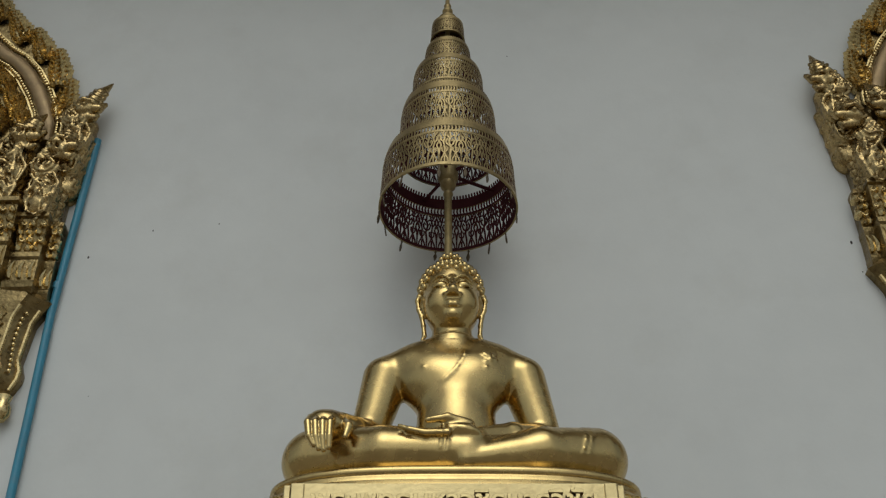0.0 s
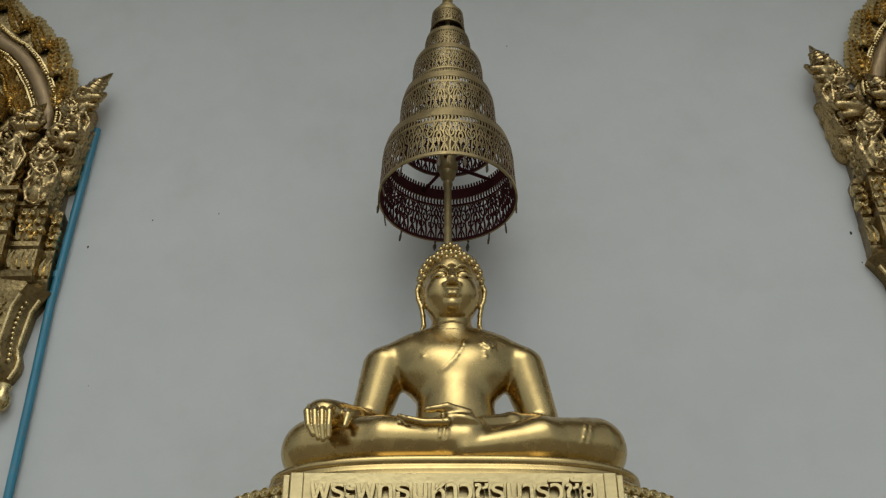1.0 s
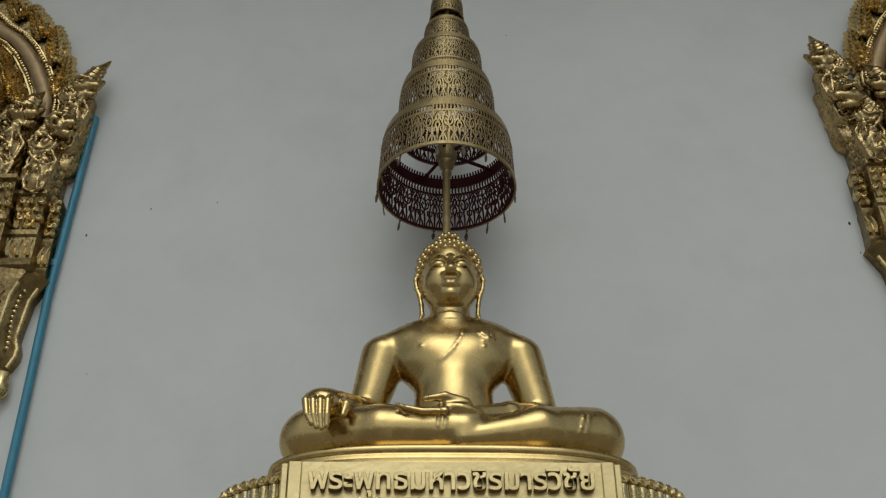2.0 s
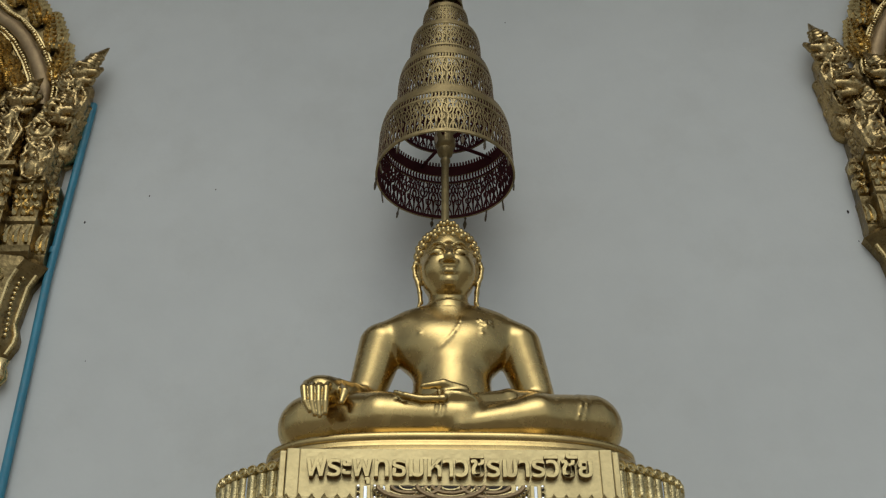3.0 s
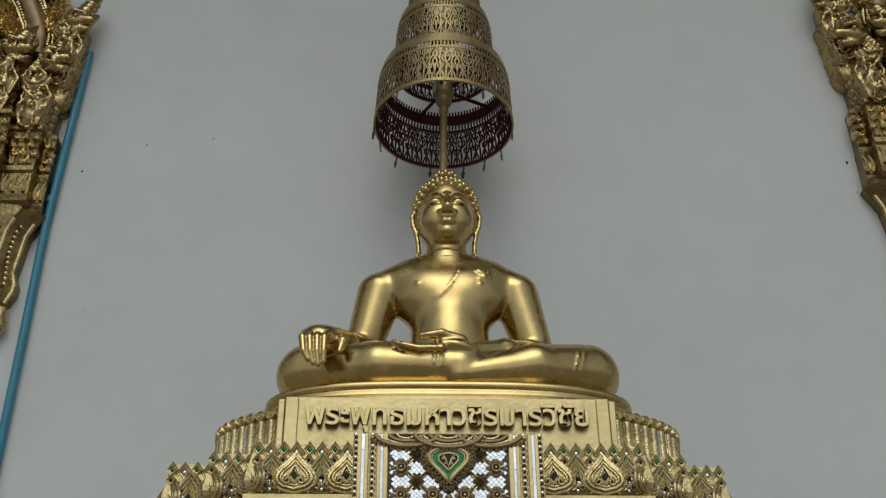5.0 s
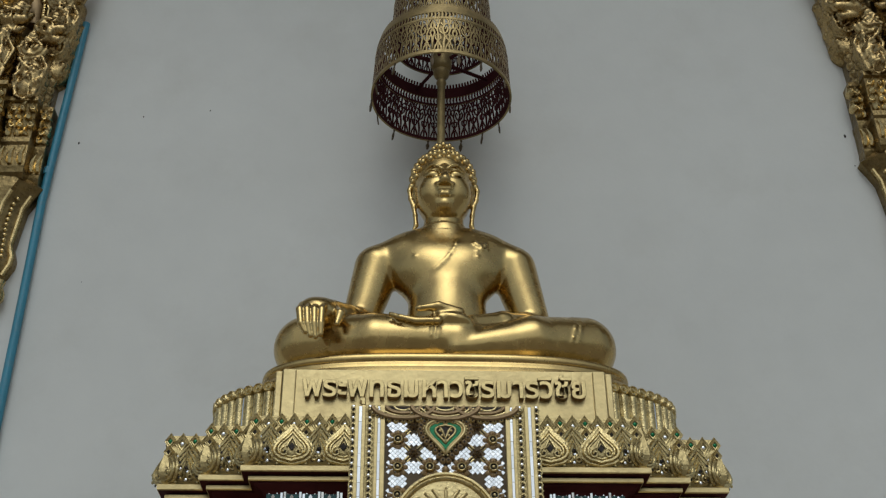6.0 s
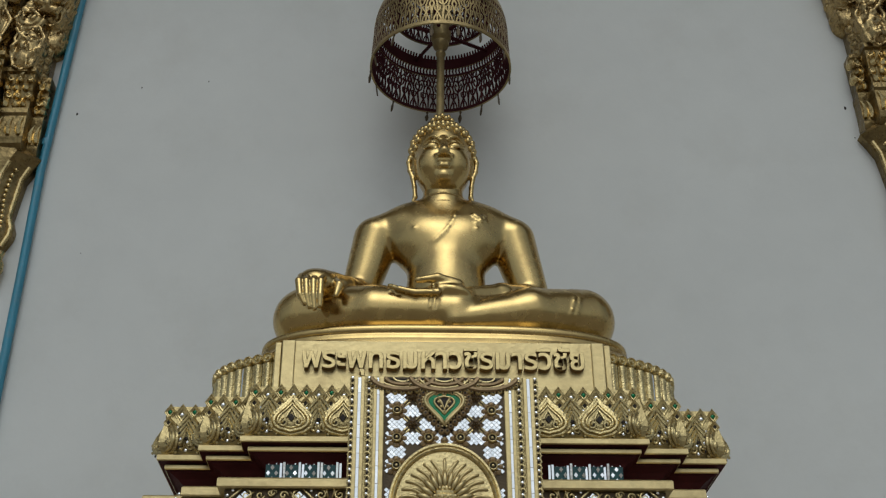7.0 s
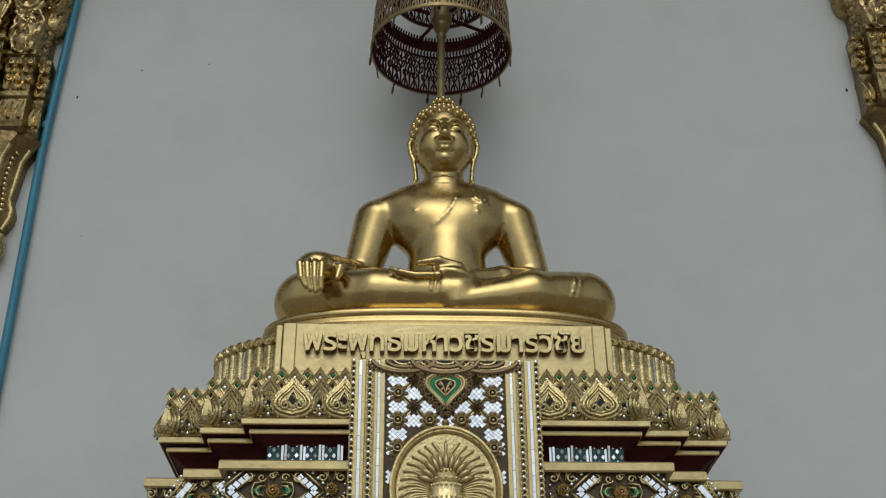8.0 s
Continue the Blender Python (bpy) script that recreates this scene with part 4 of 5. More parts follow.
for k in range(-25, 26):
    bm = bmesh.new()
    a = math.pi / 2 + k * radians(4.9)
    q0, q1 = 0.060, (0.180, 0.158)[k % 2]
    pts = []
    for t in np.linspace(0, 1, 8):
        q = q0 + (q1 - q0) * t
        b = a + 0.13 * math.copysign(1, k) * (t ** 3 - 0.35 * math.sin(math.pi * t)) * (k != 0)
        pts.append((q * math.cos(b), q * math.sin(b) - 0.015))
    tube(bm, [(u, -0.002, v) for u, v in pts], [0.003, 0.0040, 0.0044, 0.0048, 0.0054, 0.0064, 0.0072, 0.0042], 8, 0, 1.0)
    part("ray", bm, GOLD_PAINT, med, smooth=True)
bm = lathe(bmesh.new(), [(0.0, -0.14), (0.078, -0.14), (0.074, -0.05), (0.064, -0.042), (0.066, -0.018), (0.060, -0.012), (0.063, 0.004), (0.062, 0.018), (0.050, 0.021), (0.058, 0.028), (0.058, 0.038), (0.044, 0.043), (0.046, 0.052),
                         (0.033, 0.056), (0.036, 0.066), (0.030, 0.072), (0.020, 0.075), (0.022, 0.084), (0.014, 0.092), (0.013, 0.104), (0.007, 0.112), (0.006, 0.13), (0.0, 0.155)], 28, 0.98, 0.42, cap=False)
part("crown", bm, GOLD_MEDAL, med, smooth=True, angle=40)
# leaves close round the crown, and studs along its bands
for k in range(-5, 6):
    a = math.pi / 2 + k * radians(15)
    bm = tube(bmesh.new(), [((0.050 + 0.062 * t) * math.cos(a), -0.010 - 0.008 * math.sin(math.pi * t), (0.050 + 0.062 * t) * math.sin(a) + 0.010) for t in np.linspace(0, 1, 6)], [0.004, 0.008, 0.010, 0.009, 0.006, 0.002], 8, 0, 0.8)
    part("inner_leaf", bm, GOLD_PAINT, med, smooth=True)
studs = []
for z, r, n in ((-0.030, 0.057, 9), (0.010, 0.055, 9), (0.033, 0.051, 7), (0.061, 0.031, 5)):
    for j in range(n):
        b = radians(-70 + 140 * j / (n - 1))
        studs.append(pose(r * 1.06 * math.sin(b), -r * 0.44 * math.cos(b) - 0.001, z))
bm = bmesh.new()
bead(bm, (0, 0, 0), 0.0062, 0, 1.0, 2, 6)
pieces("stud", bm, GOLD_RELIEF, studs, med)

# ---------------------------------------------------------------- tiered parasol
PAR_X, PAR_Y = 0.020, 0.25
par = thing("tiered_parasol", "tarnished brass ceremonial parasol with pierced tiers on a pole", "parasol", SHRINE @ pose(PAR_X, PAR_Y, 5.76, 0, 0.65, 0) @ pose(0, 0, -5.76))


def drawn_in(r, h, high):
    """How far a tier of radius r leans in at the height h: nearly upright, a little rounded at its top."""
    return 0.05 * h + 0.045 * r * max(0.0, (h / high - 0.68) / 0.32) ** 1.8


def wrapped(bm, pts, width, r, z0, high, thick=0.006):
    """A flat strip along points (angle, height) of a band: brass outside, maroon inside."""
    def at(a, h, rr):
        q = rr - drawn_in(r, h, high)
        return Vector((q * math.sin(a), -q * math.cos(a), z0 + h))

    ro, ri = r + thick / 2, r - thick / 2
    rows = []
    n = len(pts)
    for i, (a, h) in enumerate(pts):
        p, q = pts[max(0, i - 1)], pts[min(n - 1, i + 1)]
        d = Vector(((q[0] - p[0]) * r, q[1] - p[1], 0))
        d = d.normalized() if d.length > 1e-9 else Vector((0, 1, 0))
        w = width * (0.75 if i in (0, n - 1) else 1) / 2
        e = Vector((-d.y * w / r, d.x * w))
        rows.append([bm.verts.new(at(a + s * e.x, h + s * e.y, rr)) for rr in (ro, ri) for s in (-1, 1)])
    for a, b in zip(rows, rows[1:]):
        for i, j, m in ((0, 1, 0), (1, 3, 1), (3, 2, 1), (2, 0, 1)):
            bm.faces.new((a[i], a[j], b[j], b[i])).material_index = m
    bm.faces.new((rows[0][0], rows[0][1], rows[0][3], rows[0][2]))
    bm.faces.new((rows[-1][0], rows[-1][1], rows[-1][3], rows[-1][2]))


def hoop(bm, r, z0, high, v0, v1, thick):
    """A plain ring of a tier from the share v0 of its height to v1."""
    rows = [(r - drawn_in(r, high * v, high), z0 + high * v) for v in (v0, (v0 + v1) / 2, v1)]
    start = len(bm.faces)
    lathe(bm, [(q + thick, z) for q, z in rows] + [(q - thick, z) for q, z in rows[::-1]] + [(rows[0][0] + thick, rows[0][1])], 96, cap=False)
    bm.faces.ensure_lookup_table()
    for k, f in enumerate(bm.faces[start:]):
        if k // 96 in (3, 4):
            f.material_index = 1


for tier, (r, z0, h, n) in enumerate(((0.390, 5.757, 0.385, 20), (0.292, 6.180, 0.36, 17), (0.219, 6.590, 0.245, 14), (0.146, 6.855, 0.20, 10), (0.105, 7.135, 0.15, 8))):
    band = new("tier")
    band.parent = par
    bm = bmesh.new()
    hoop(bm, r, z0, h, 0.0, 0.055, 0.0055)
    hoop(bm, r, z0, h, 0.66, 0.70, 0.004)
    hoop(bm, r, z0, h, 0.80, 0.96, 0.004)
    part("hoop", bm, [BRASS, MAROON], band, smooth=True, angle=30)
    bm = bmesh.new()
    da = 2 * math.pi / n
    for k in range(n):
        a = da * k
        A = lambda u: a + u * da
        H = lambda v: v * h
        sw = 0.060 * da * r + 0.0012
        put = lambda pts, width, thick=0.006: wrapped(bm, [(A(u), H(v)) for u, v in pts], width, r, z0, h, thick)
        # standing spears, scrolls above them, fretted top edge
        for u in (-0.25, 0.25):
            for s in (-1, 1):
                put([(u + s * 0.17, 0.05), (u + s * 0.13, 0.12), (u + s * 0.06, 0.17), (u, 0.24)], sw)
                put([(u + s * 0.02, 0.23), (u + s * 0.11, 0.27), (u + s * 0.12, 0.33), (u + s * 0.05, 0.34)], sw * 0.9)
            put([(u, 0.05), (u, 0.12), (u, 0.17)], sw * 1.1)
            put([(u, 0.24), (u + 0.02, 0.31), (u - 0.02, 0.38)], sw * 1.3)
        put([(-0.5, 0.05), (-0.5, 0.20), (-0.47, 0.30), (-0.40, 0.38), (-0.45, 0.45), (-0.5, 0.42)], sw * 1.1)
        put([(0.5, 0.05), (0.5, 0.20), (0.47, 0.30), (0.40, 0.38), (0.45, 0.45), (0.5, 0.42)], sw * 1.1)
        put([(0.0, 0.05), (0.0, 0.20), (0.05, 0.32), (-0.04, 0.44), (0.03, 0.56), (0.0, 0.68)], sw * 1.2)
        for s in (-1, 1):
            put([(s * 0.03, 0.36), (s * 0.14, 0.40), (s * 0.19, 0.46), (s * 0.13, 0.51), (s * 0.08, 0.46)], sw * 1.1)
            put([(s * 0.25, 0.37), (s * 0.30, 0.45), (s * 0.24, 0.53), (s * 0.32, 0.60), (s * 0.26, 0.68)], sw * 1.2)
            put([(s * 0.02, 0.52), (s * 0.12, 0.57), (s * 0.20, 0.55), (s * 0.20, 0.63), (s * 0.11, 0.65)], sw * 1.1)
            put([(s * 0.28, 0.44), (s * 0.38, 0.48), (s * 0.41, 0.55), (s * 0.35, 0.57)], sw)
            put([(s * 0.5, 0.44), (s * 0.43, 0.52), (s * 0.46, 0.60), (s * 0.5, 0.58), (s * 0.5, 0.68)], sw * 1.1)
            put([(s * 0.34, 0.60), (s * 0.40, 0.64), (s * 0.44, 0.68)], sw)
        for j in range(6):
            u = -0.5 + (j + 0.5) / 6
            put([(u, 0.69), (u + 0.04, 0.75), (u, 0.82)], sw * 1.2)
            put([(u, 0.95), (u, 0.985), (u, 1.02)], 0.62 * da * r / 6, 0.004)
    part("fretwork", bm, [BRASS, MAROON], band, "pierced brass fretwork, maroon on its inner side")
    # spokes to the pole
    for k in range(5 if tier == 0 else 4):
        a = radians(58 + (72 if tier == 0 else 90) * k)
        rr = r - drawn_in(r, h * 0.88, h)
        bm = tube(bmesh.new(), [(0.02 * math.sin(a), -0.02 * math.cos(a), z0 + h * 0.70), (rr * math.sin(a), -rr * math.cos(a), z0 + h * 0.90)], 0.011 if tier == 0 else 0.005, 6)
        part("spoke", bm, MAROON, band)
    if tier == 0:
        bm = bmesh.new()
        prism(bm, [(0, 0), (0.006, -0.012), (0.0015, -0.02), (0.010, -0.045), (0.004, -0.066), (0, -0.072), (-0.005, -0.062), (-0.009, -0.042), (-0.0015, -0.02), (-0.006, -0.012)], -0.003, 0.003)
        first = None
        for k in range(14):
            a = radians(12 + 360 / 14 * k + 6 * math.sin(5 * k))
            m = pose(r * math.sin(a), -r * math.cos(a), z0 + 0.004, 8 * math.sin(3 * k), 9 * math.sin(7 * k), math.degrees(a) + 35 * math.sin(k)) @ Matrix.Scale(1.2, 4)
            if first is None:
                first = ob = part("drop", bm, GOLD_DEEP, band, "small dark leaf-shaped drop")
            else:
                ob = new("drop", first.data)
                ob.parent = band
            ob.matrix_local = m
# pole, collars, bell at the hub, finial
bm = lathe(bmesh.new(), [(0.021, 3.6), (0.021, 5.85), (0.026, 5.86), (0.029, 5.872), (0.026, 5.885), (0.021, 5.89), (0.024, 5.905), (0.040, 5.92), (0.046, 5.94), (0.046, 5.955), (0.040, 5.962), (0.054, 5.975), (0.058, 5.99), (0.060, 6.08), (0.062, 6.20),
                         (0.03, 6.21), (0.016, 6.22), (0.016, 7.27)], 24)
part("pole", bm, BRASS, par, smooth=True, angle=40)
bm = lathe(bmesh.new(), [(0.098, 7.275), (0.10, 7.285), (0.085, 7.30), (0.062, 7.315), (0.052, 7.33), (0.060, 7.34), (0.060, 7.352), (0.046, 7.365), (0.032, 7.39), (0.026, 7.41), (0.034, 7.42), (0.034, 7.43), (0.024, 7.44),
                         (0.020, 7.47), (0.024, 7.48), (0.016, 7.50), (0.010, 7.60), (0.004, 7.75), (0.001, 7.80)], 24)
part("finial", bm, BRASS, par, smooth=True, angle=40)

# ---------------------------------------------------------------- gilded window gables on the wall
def flame(bm, spine, widths, y, lift, thick=0.03, teeth=0.25, mat=0):
    """A carved flame-shaped leaf: a serrated edge that rises to a sharp ridge along its spine."""
    pts = [Vector((u, 0, z)) for u, z in spine]
    n = len(pts)
    rows = []
    for i, p in enumerate(pts):
        d = (pts[min(n - 1, i + 1)] - pts[max(0, i - 1)]).normalized()
        e = Vector((d.z, 0, -d.x)) * widths[i] * (1 + teeth * (1 if i % 2 else -1))
        fat = thick * (0.15 + 0.85 * widths[i] / max(widths))
        top = Vector((0, y - 0.48 * lift * widths[i] / max(widths), 0))
        q = d * (-widths[i] * teeth * 0.8 if i % 2 else 0)
        rows.append([bm.verts.new(v) for v in (p + e + q + Vector((0, y + fat, 0)), p + e + q + Vector((0, y, 0)), p + top, p - e + q + Vector((0, y, 0)), p - e + q + Vector((0, y + fat, 0)))])
    for a, b in zip(rows, rows[1:]):
        for k in range(4):
            bm.faces.new((a[k], a[k + 1], b[k + 1], b[k])).material_index = mat
    bm.faces.new(rows[0]), bm.faces.new(rows[-1])
    return bm


def arc(p, q, bow, n=9):
    """Points from p to q along a bow to the left of the way."""
    d = (q[0] - p[0], q[1] - p[1])
    return [(p[0] + d[0] * t - d[1] * bow * 4 * t * (1 - t), p[1] + d[1] * t + d[0] * bow * 4 * t * (1 - t)) for t in [i / (n - 1) for i in range(n)]]


def taper(n, w, tip=0.12, belly=0.3):
    return [w * max(tip, (0.55 + 0.45 * min(1, t / belly)) if t < belly else (1 - (t - belly) / (1 - belly)) ** 0.8) for t in [i / (n - 1) for i in range(n)]]


def kranok(bm, p, q, w, bow, y, lift, teeth=0.25, n=9):
    flame(bm, arc(p, q, bow, n), taper(n, w), y, lift, 0.05, teeth)


def scroll_boss(bm, c, r, y, sense):
    pts = [(c[0] + r * (1 - 0.8 * t) * math.cos(sense * 8 * t + 1.5), c[1] + r * (1 - 0.8 * t) * math.sin(sense * 8 * t + 1.5)) for t in np.linspace(0, 1, 14)]
    tube(bm, [(u, y - 0.02 * i / 13, z) for i, (u, z) in enumerate(pts)], [r * 0.20 * (1 - 0.4 * i / 13) for i in range(14)], 6)


ARCH = [(0.0, 8.95), (0.12, 8.62), (0.28, 8.28), (0.44, 8.04), (0.583, 7.891), (0.70, 7.80), (0.80, 7.68), (0.905, 7.50), (0.985, 7.32), (1.026, 7.18), (1.033, 7.02)]


def along(pts, t):
    k = min(len(pts) - 2, int(t * (len(pts) - 1)))
    f = t * (len(pts) - 1) - k
    a, b = pts[k], pts[k + 1]
    d = Vector((b[0] - a[0], b[1] - a[1])).normalized()
    return (a[0] + (b[0] - a[0]) * f, a[1] + (b[1] - a[1]) * f), d


def serpent_clay(eye, crest_tip, curl, plate, foot, size, depth, rnd):
    """A rearing serpent carved in one piece: head with snout, jowl curls, breast shield and mane, on a broad neck."""
    lo = (min(curl[0], plate[0], foot[0]) - 0.26, -depth - 0.22, foot[1] - 0.16)
    hi = (max(eye[0], crest_tip[0], plate[0]) + 0.26, 0.04, crest_tip[1] + 0.05)
    c = Clay(lo, hi, 0.0088)
    k = size
    ex, ez = eye
    y = -depth
    # neck, deep enough to reach the backboard
    for q in (0.0, 0.5, 1.0):
        yy = y * (1 - q) + 0.10 * (1 - q)
        c.chain([(ex - 0.02, yy, ez - 0.02 * k), ((curl[0] + plate[0]) / 2, yy, curl[1] - 0.04), (plate[0] - 0.02, yy, plate[1]), (foot[0], yy, foot[1])], [0.075 * k, 0.085 * k, 0.10 * k, 0.09 * k], 0.03)
    # skull, snout turned up at its end, lower jaw with a dark mouth between
    c.ball((ex, y - 0.01, ez), (0.070 * k, 0.080 * k, 0.066 * k), 0.02)
    c.chain([(ex + 0.03 * k, y - 0.03, ez + 0.015 * k), (ex + 0.095 * k, y - 0.03, ez + 0.02 * k), (ex + 0.135 * k, y - 0.02, ez + 0.065 * k)], [0.048 * k, 0.034 * k, 0.018 * k], 0.010)
    c.chain([(ex + 0.01 * k, y - 0.02, ez - 0.05 * k), (ex + 0.075 * k, y - 0.03, ez - 0.065 * k), (ex + 0.105 * k, y - 0.03, ez - 0.045 * k)], [0.042 * k, 0.030 * k, 0.014 * k], 0.006)
    c.chain([(ex + 0.045 * k, y - 0.12, ez - 0.026 * k), (ex + 0.15 * k, y - 0.06, ez - 0.012 * k)], [0.011 * k, 0.016 * k], 0.004, cut=True)
    # brow and eye
    c.chain([(ex - 0.05 * k, y - 0.075 * k, ez + 0.03 * k), (ex, y - 0.095 * k, ez + 0.052 * k), (ex + 0.06 * k, y - 0.085 * k, ez + 0.045 * k)], [0.012 * k, 0.018 * k, 0.012 * k], 0.006)
    c.ball((ex + 0.012 * k, y - 0.105 * k, ez + 0.015 * k), 0.026 * k, 0.004, cut=True)
    c.ball((ex + 0.012 * k, y - 0.088 * k, ez + 0.015 * k), 0.017 * k, 0.003)
    # crest: ringed cone with flame scales on both flanks
    bx, bz = ex + 0.01, ez + 0.055 * k
    dx, dz = crest_tip[0] - bx, crest_tip[1] - bz
    ln = math.hypot(dx, dz)
    nx, nz = -dz / ln, dx / ln
    c.chain([(bx, y, bz), (bx + dx * 0.5, y, bz + dz * 0.5), (crest_tip[0], y + 0.02, crest_tip[1])], [0.072 * k, 0.044 * k, 0.007], 0.012)
    for j in range(4):
        t = 0.06 + 0.14 * j
        w = 0.082 * k * (1 - t * 0.85)
        for sgn in (-1, 1):
            p = (bx + dx * t + nx * w * 0.7 * sgn, y - 0.015, bz + dz * t + nz * w * 0.7 * sgn)
            c.chain([p, (p[0] + dx * 0.07 + nx * 0.014 * sgn, y - 0.01, p[2] + dz * 0.07 + nz * 0.014 * sgn), (p[0] + dx * 0.15 + nx * 0.004 * sgn, y, p[2] + dz * 0.15 + nz * 0.004 * sgn)], [0.020 * k, 0.014 * k, 0.005], 0.003)
        c.chain([(bx + dx * t + nx * w * q, y - 0.055 * k * (1 - t) * (1 - q * q) - 0.012, bz + dz * t + nz * w * q - 0.02 * k * (1 - q * q)) for q in (-0.9, -0.4, 0.1, 0.5, 0.9)], [0.007 * k, 0.012 * k, 0.013 * k, 0.012 * k, 0.007 * k], 0.003)
    # jowl: nested curls behind the jaw
    for j, r in enumerate((0.080, 0.057, 0.034)):
        c.chain([(curl[0] + 0.02 + r * k * math.cos(a), y - 0.035 - 0.016 * j, curl[1] + r * k * math.sin(a)) for a in np.linspace(2.7, 6.6, 9)], [0.006 * k] + [0.0155 * k] * 7 + [0.006 * k], 0.003)
    # mane: flame leaves that stand up behind the head
    for j in range(5):
        px, pz = curl[0] - 0.035 * k + 0.020 * j * k, curl[1] + (0.00 + 0.036 * j) * k
        c.chain([(px, y + 0.01, pz), (px - 0.050 * k, y, pz + 0.035 * k), (px - 0.040 * k, y, pz + 0.085 * k)], [0.030 * k, 0.024 * k, 0.004], 0.004)
    # breast shield: a keeled plate with raised edges, and a second one below
    for (cx, cz), q in ((plate, 1.0), (((plate[0] + foot[0]) / 2 - 0.01, plate[1] * 0.45 + foot[1] * 0.55), 0.9)):
        c.ball((cx, y + 0.015, cz), (0.088 * k * q, 0.075 * k, 0.118 * k * q), 0.010)
        c.limb((cx + 0.02 * k, y - 0.055 * k, cz + 0.09 * k * q), (cx + 0.035 * k, y - 0.05 * k, cz - 0.10 * k * q), 0.011 * k, 0.006, 0.012)
        for sgn in (-1, 1):
            c.chain([(cx + sgn * 0.05 * k * q, y - 0.05 * k, cz + 0.105 * k * q), (cx + sgn * 0.090 * k * q, y - 0.03 * k, cz + 0.03 * k), (cx + sgn * 0.06 * k * q, y - 0.03 * k, cz - 0.08 * k * q), (cx + 0.01, y - 0.05 * k, cz - 0.13 * k * q)],
                    [0.010 * k, 0.013 * k, 0.011 * k, 0.006], 0.004)
    # leaves hanging along the outer flank
    for j in range(4):
        t = j / 3
        px, pz = plate[0] * (1 - t) + foot[0] * t + 0.070 * k, plate[1] * (1 - t) + foot[1] * t + 0.04
        c.chain([(px - 0.04, y + 0.05, pz + 0.05), (px - 0.005, y + 0.045, pz + 0.005), (px - 0.030, y + 0.04, pz - 0.10)], [0.022 * k, 0.030 * k, 0.006], 0.003)
        c.chain([(px - 0.03, y + 0.10, pz + 0.06), (px + 0.010, y + 0.11, pz - 0.01), (px - 0.015, y + 0.11, pz - 0.12)], [0.022 * k, 0.034 * k, 0.007], 0.003)
    # small flame-shaped folds over head, neck and flank
    for j in range(46):
        t = rnd.random()
        mx = ex * (1 - t) + foot[0] * t + rnd.uniform(-0.13, 0.07) * k
        mz = (ez + 0.08) * (1 - t) + (foot[1] + 0.02) * t
        y0 = c.front(min(mx, hi[0] - 0.03), mz)
        turn, long = rnd.uniform(1.1, 2.7), rnd.uniform(0.06, 0.11) * k
        vx, vz = math.cos(turn) * long, math.sin(turn) * long
        y1 = c.front(mx + vx, min(mz + vz, hi[2] - 0.03))
        if y0 < -0.04 and y1 < -0.04 and abs(y1 - y0) < 0.06:
            c.chain([(mx, y0 + 0.004, mz), (mx + vx * 0.5 - vz * 0.18, (y0 + y1) / 2 - 0.004, mz + vz * 0.5 + vx * 0.18), (mx + vx, y1 + 0.002, mz + vz)], [0.008 * k, 0.015 * k, 0.003], 0.004)
            if j % 2 == 0:
                c.chain([(mx + vz * 0.3, y0 - 0.012, mz - vx * 0.3), (mx + vx + vz * 0.3, y1 - 0.012, mz + vz - vx * 0.3)], [0.010 * k, 0.017 * k], 0.003, cut=True)
    return c.skin(None)


def leaf_scales(bm, base, tip, belly, y, rnd):
    """A broad half-bell leaf: a domed body and rows of small scales that climb to its tip."""
    n = 11
    ax, az = tip[0] - base[0], tip[1] - base[1]
    ln = math.hypot(ax, az)
    ox, oz = az / ln, -ax / ln
    breadth = lambda t: belly * max(0.02, 1.25 * min(1.0, (t + 0.06) / 0.30) ** 0.6 * (1 - t) ** 0.62)
    dome = lambda q, w: 0.05 * (1 - abs(q) ** 2.5) * w / belly
    rows = []
    for i in range(n):
        t = i / (n - 1)
        w = breadth(t)
        cx, cz = base[0] + ax * t, base[1] + az * t
        rows.append([bm.verts.new((cx + ox * w * q, y - dome(q, w) + 0.05 * (abs(q) > 0.99), cz + oz * w * q)) for q in (-1.0, -0.97, -0.5, 0.0, 0.5, 0.97, 1.0)])
    for a, b in zip(rows, rows[1:]):
        for q in range(6):
            bm.faces.new((a[q], a[q + 1], b[q + 1], b[q]))
    for i in range(8):
        t = 0.04 + 0.11 * i
        w = breadth(t)
        for q in (-0.62, -0.02, 0.48, 0.92):
            cx, cz = base[0] + ax * t + ox * w * q, base[1] + az * t + oz * w * q
            size = 0.031 * rnd.uniform(0.8, 1.2) * (1 - 0.4 * t)
            lean = 0.9 if q > -0.3 else -0.5
            end = (cx + ax / ln * size * 1.3 + ox * size * lean, cz + az / ln * size * 1.3 + oz * size * lean)
            flame(bm, arc((cx - ax / ln * size * 0.6 - ox * size * lean * 0.5, cz - az / ln * size * 0.6 - oz * size * lean * 0.5), end, 0.16, 6), [size * 0.3, size * 0.52, size * 0.58, size * 0.46, size * 0.28, size * 0.04], y - dome(q, w) - 0.012, 0.060, 0.03, 0.0)


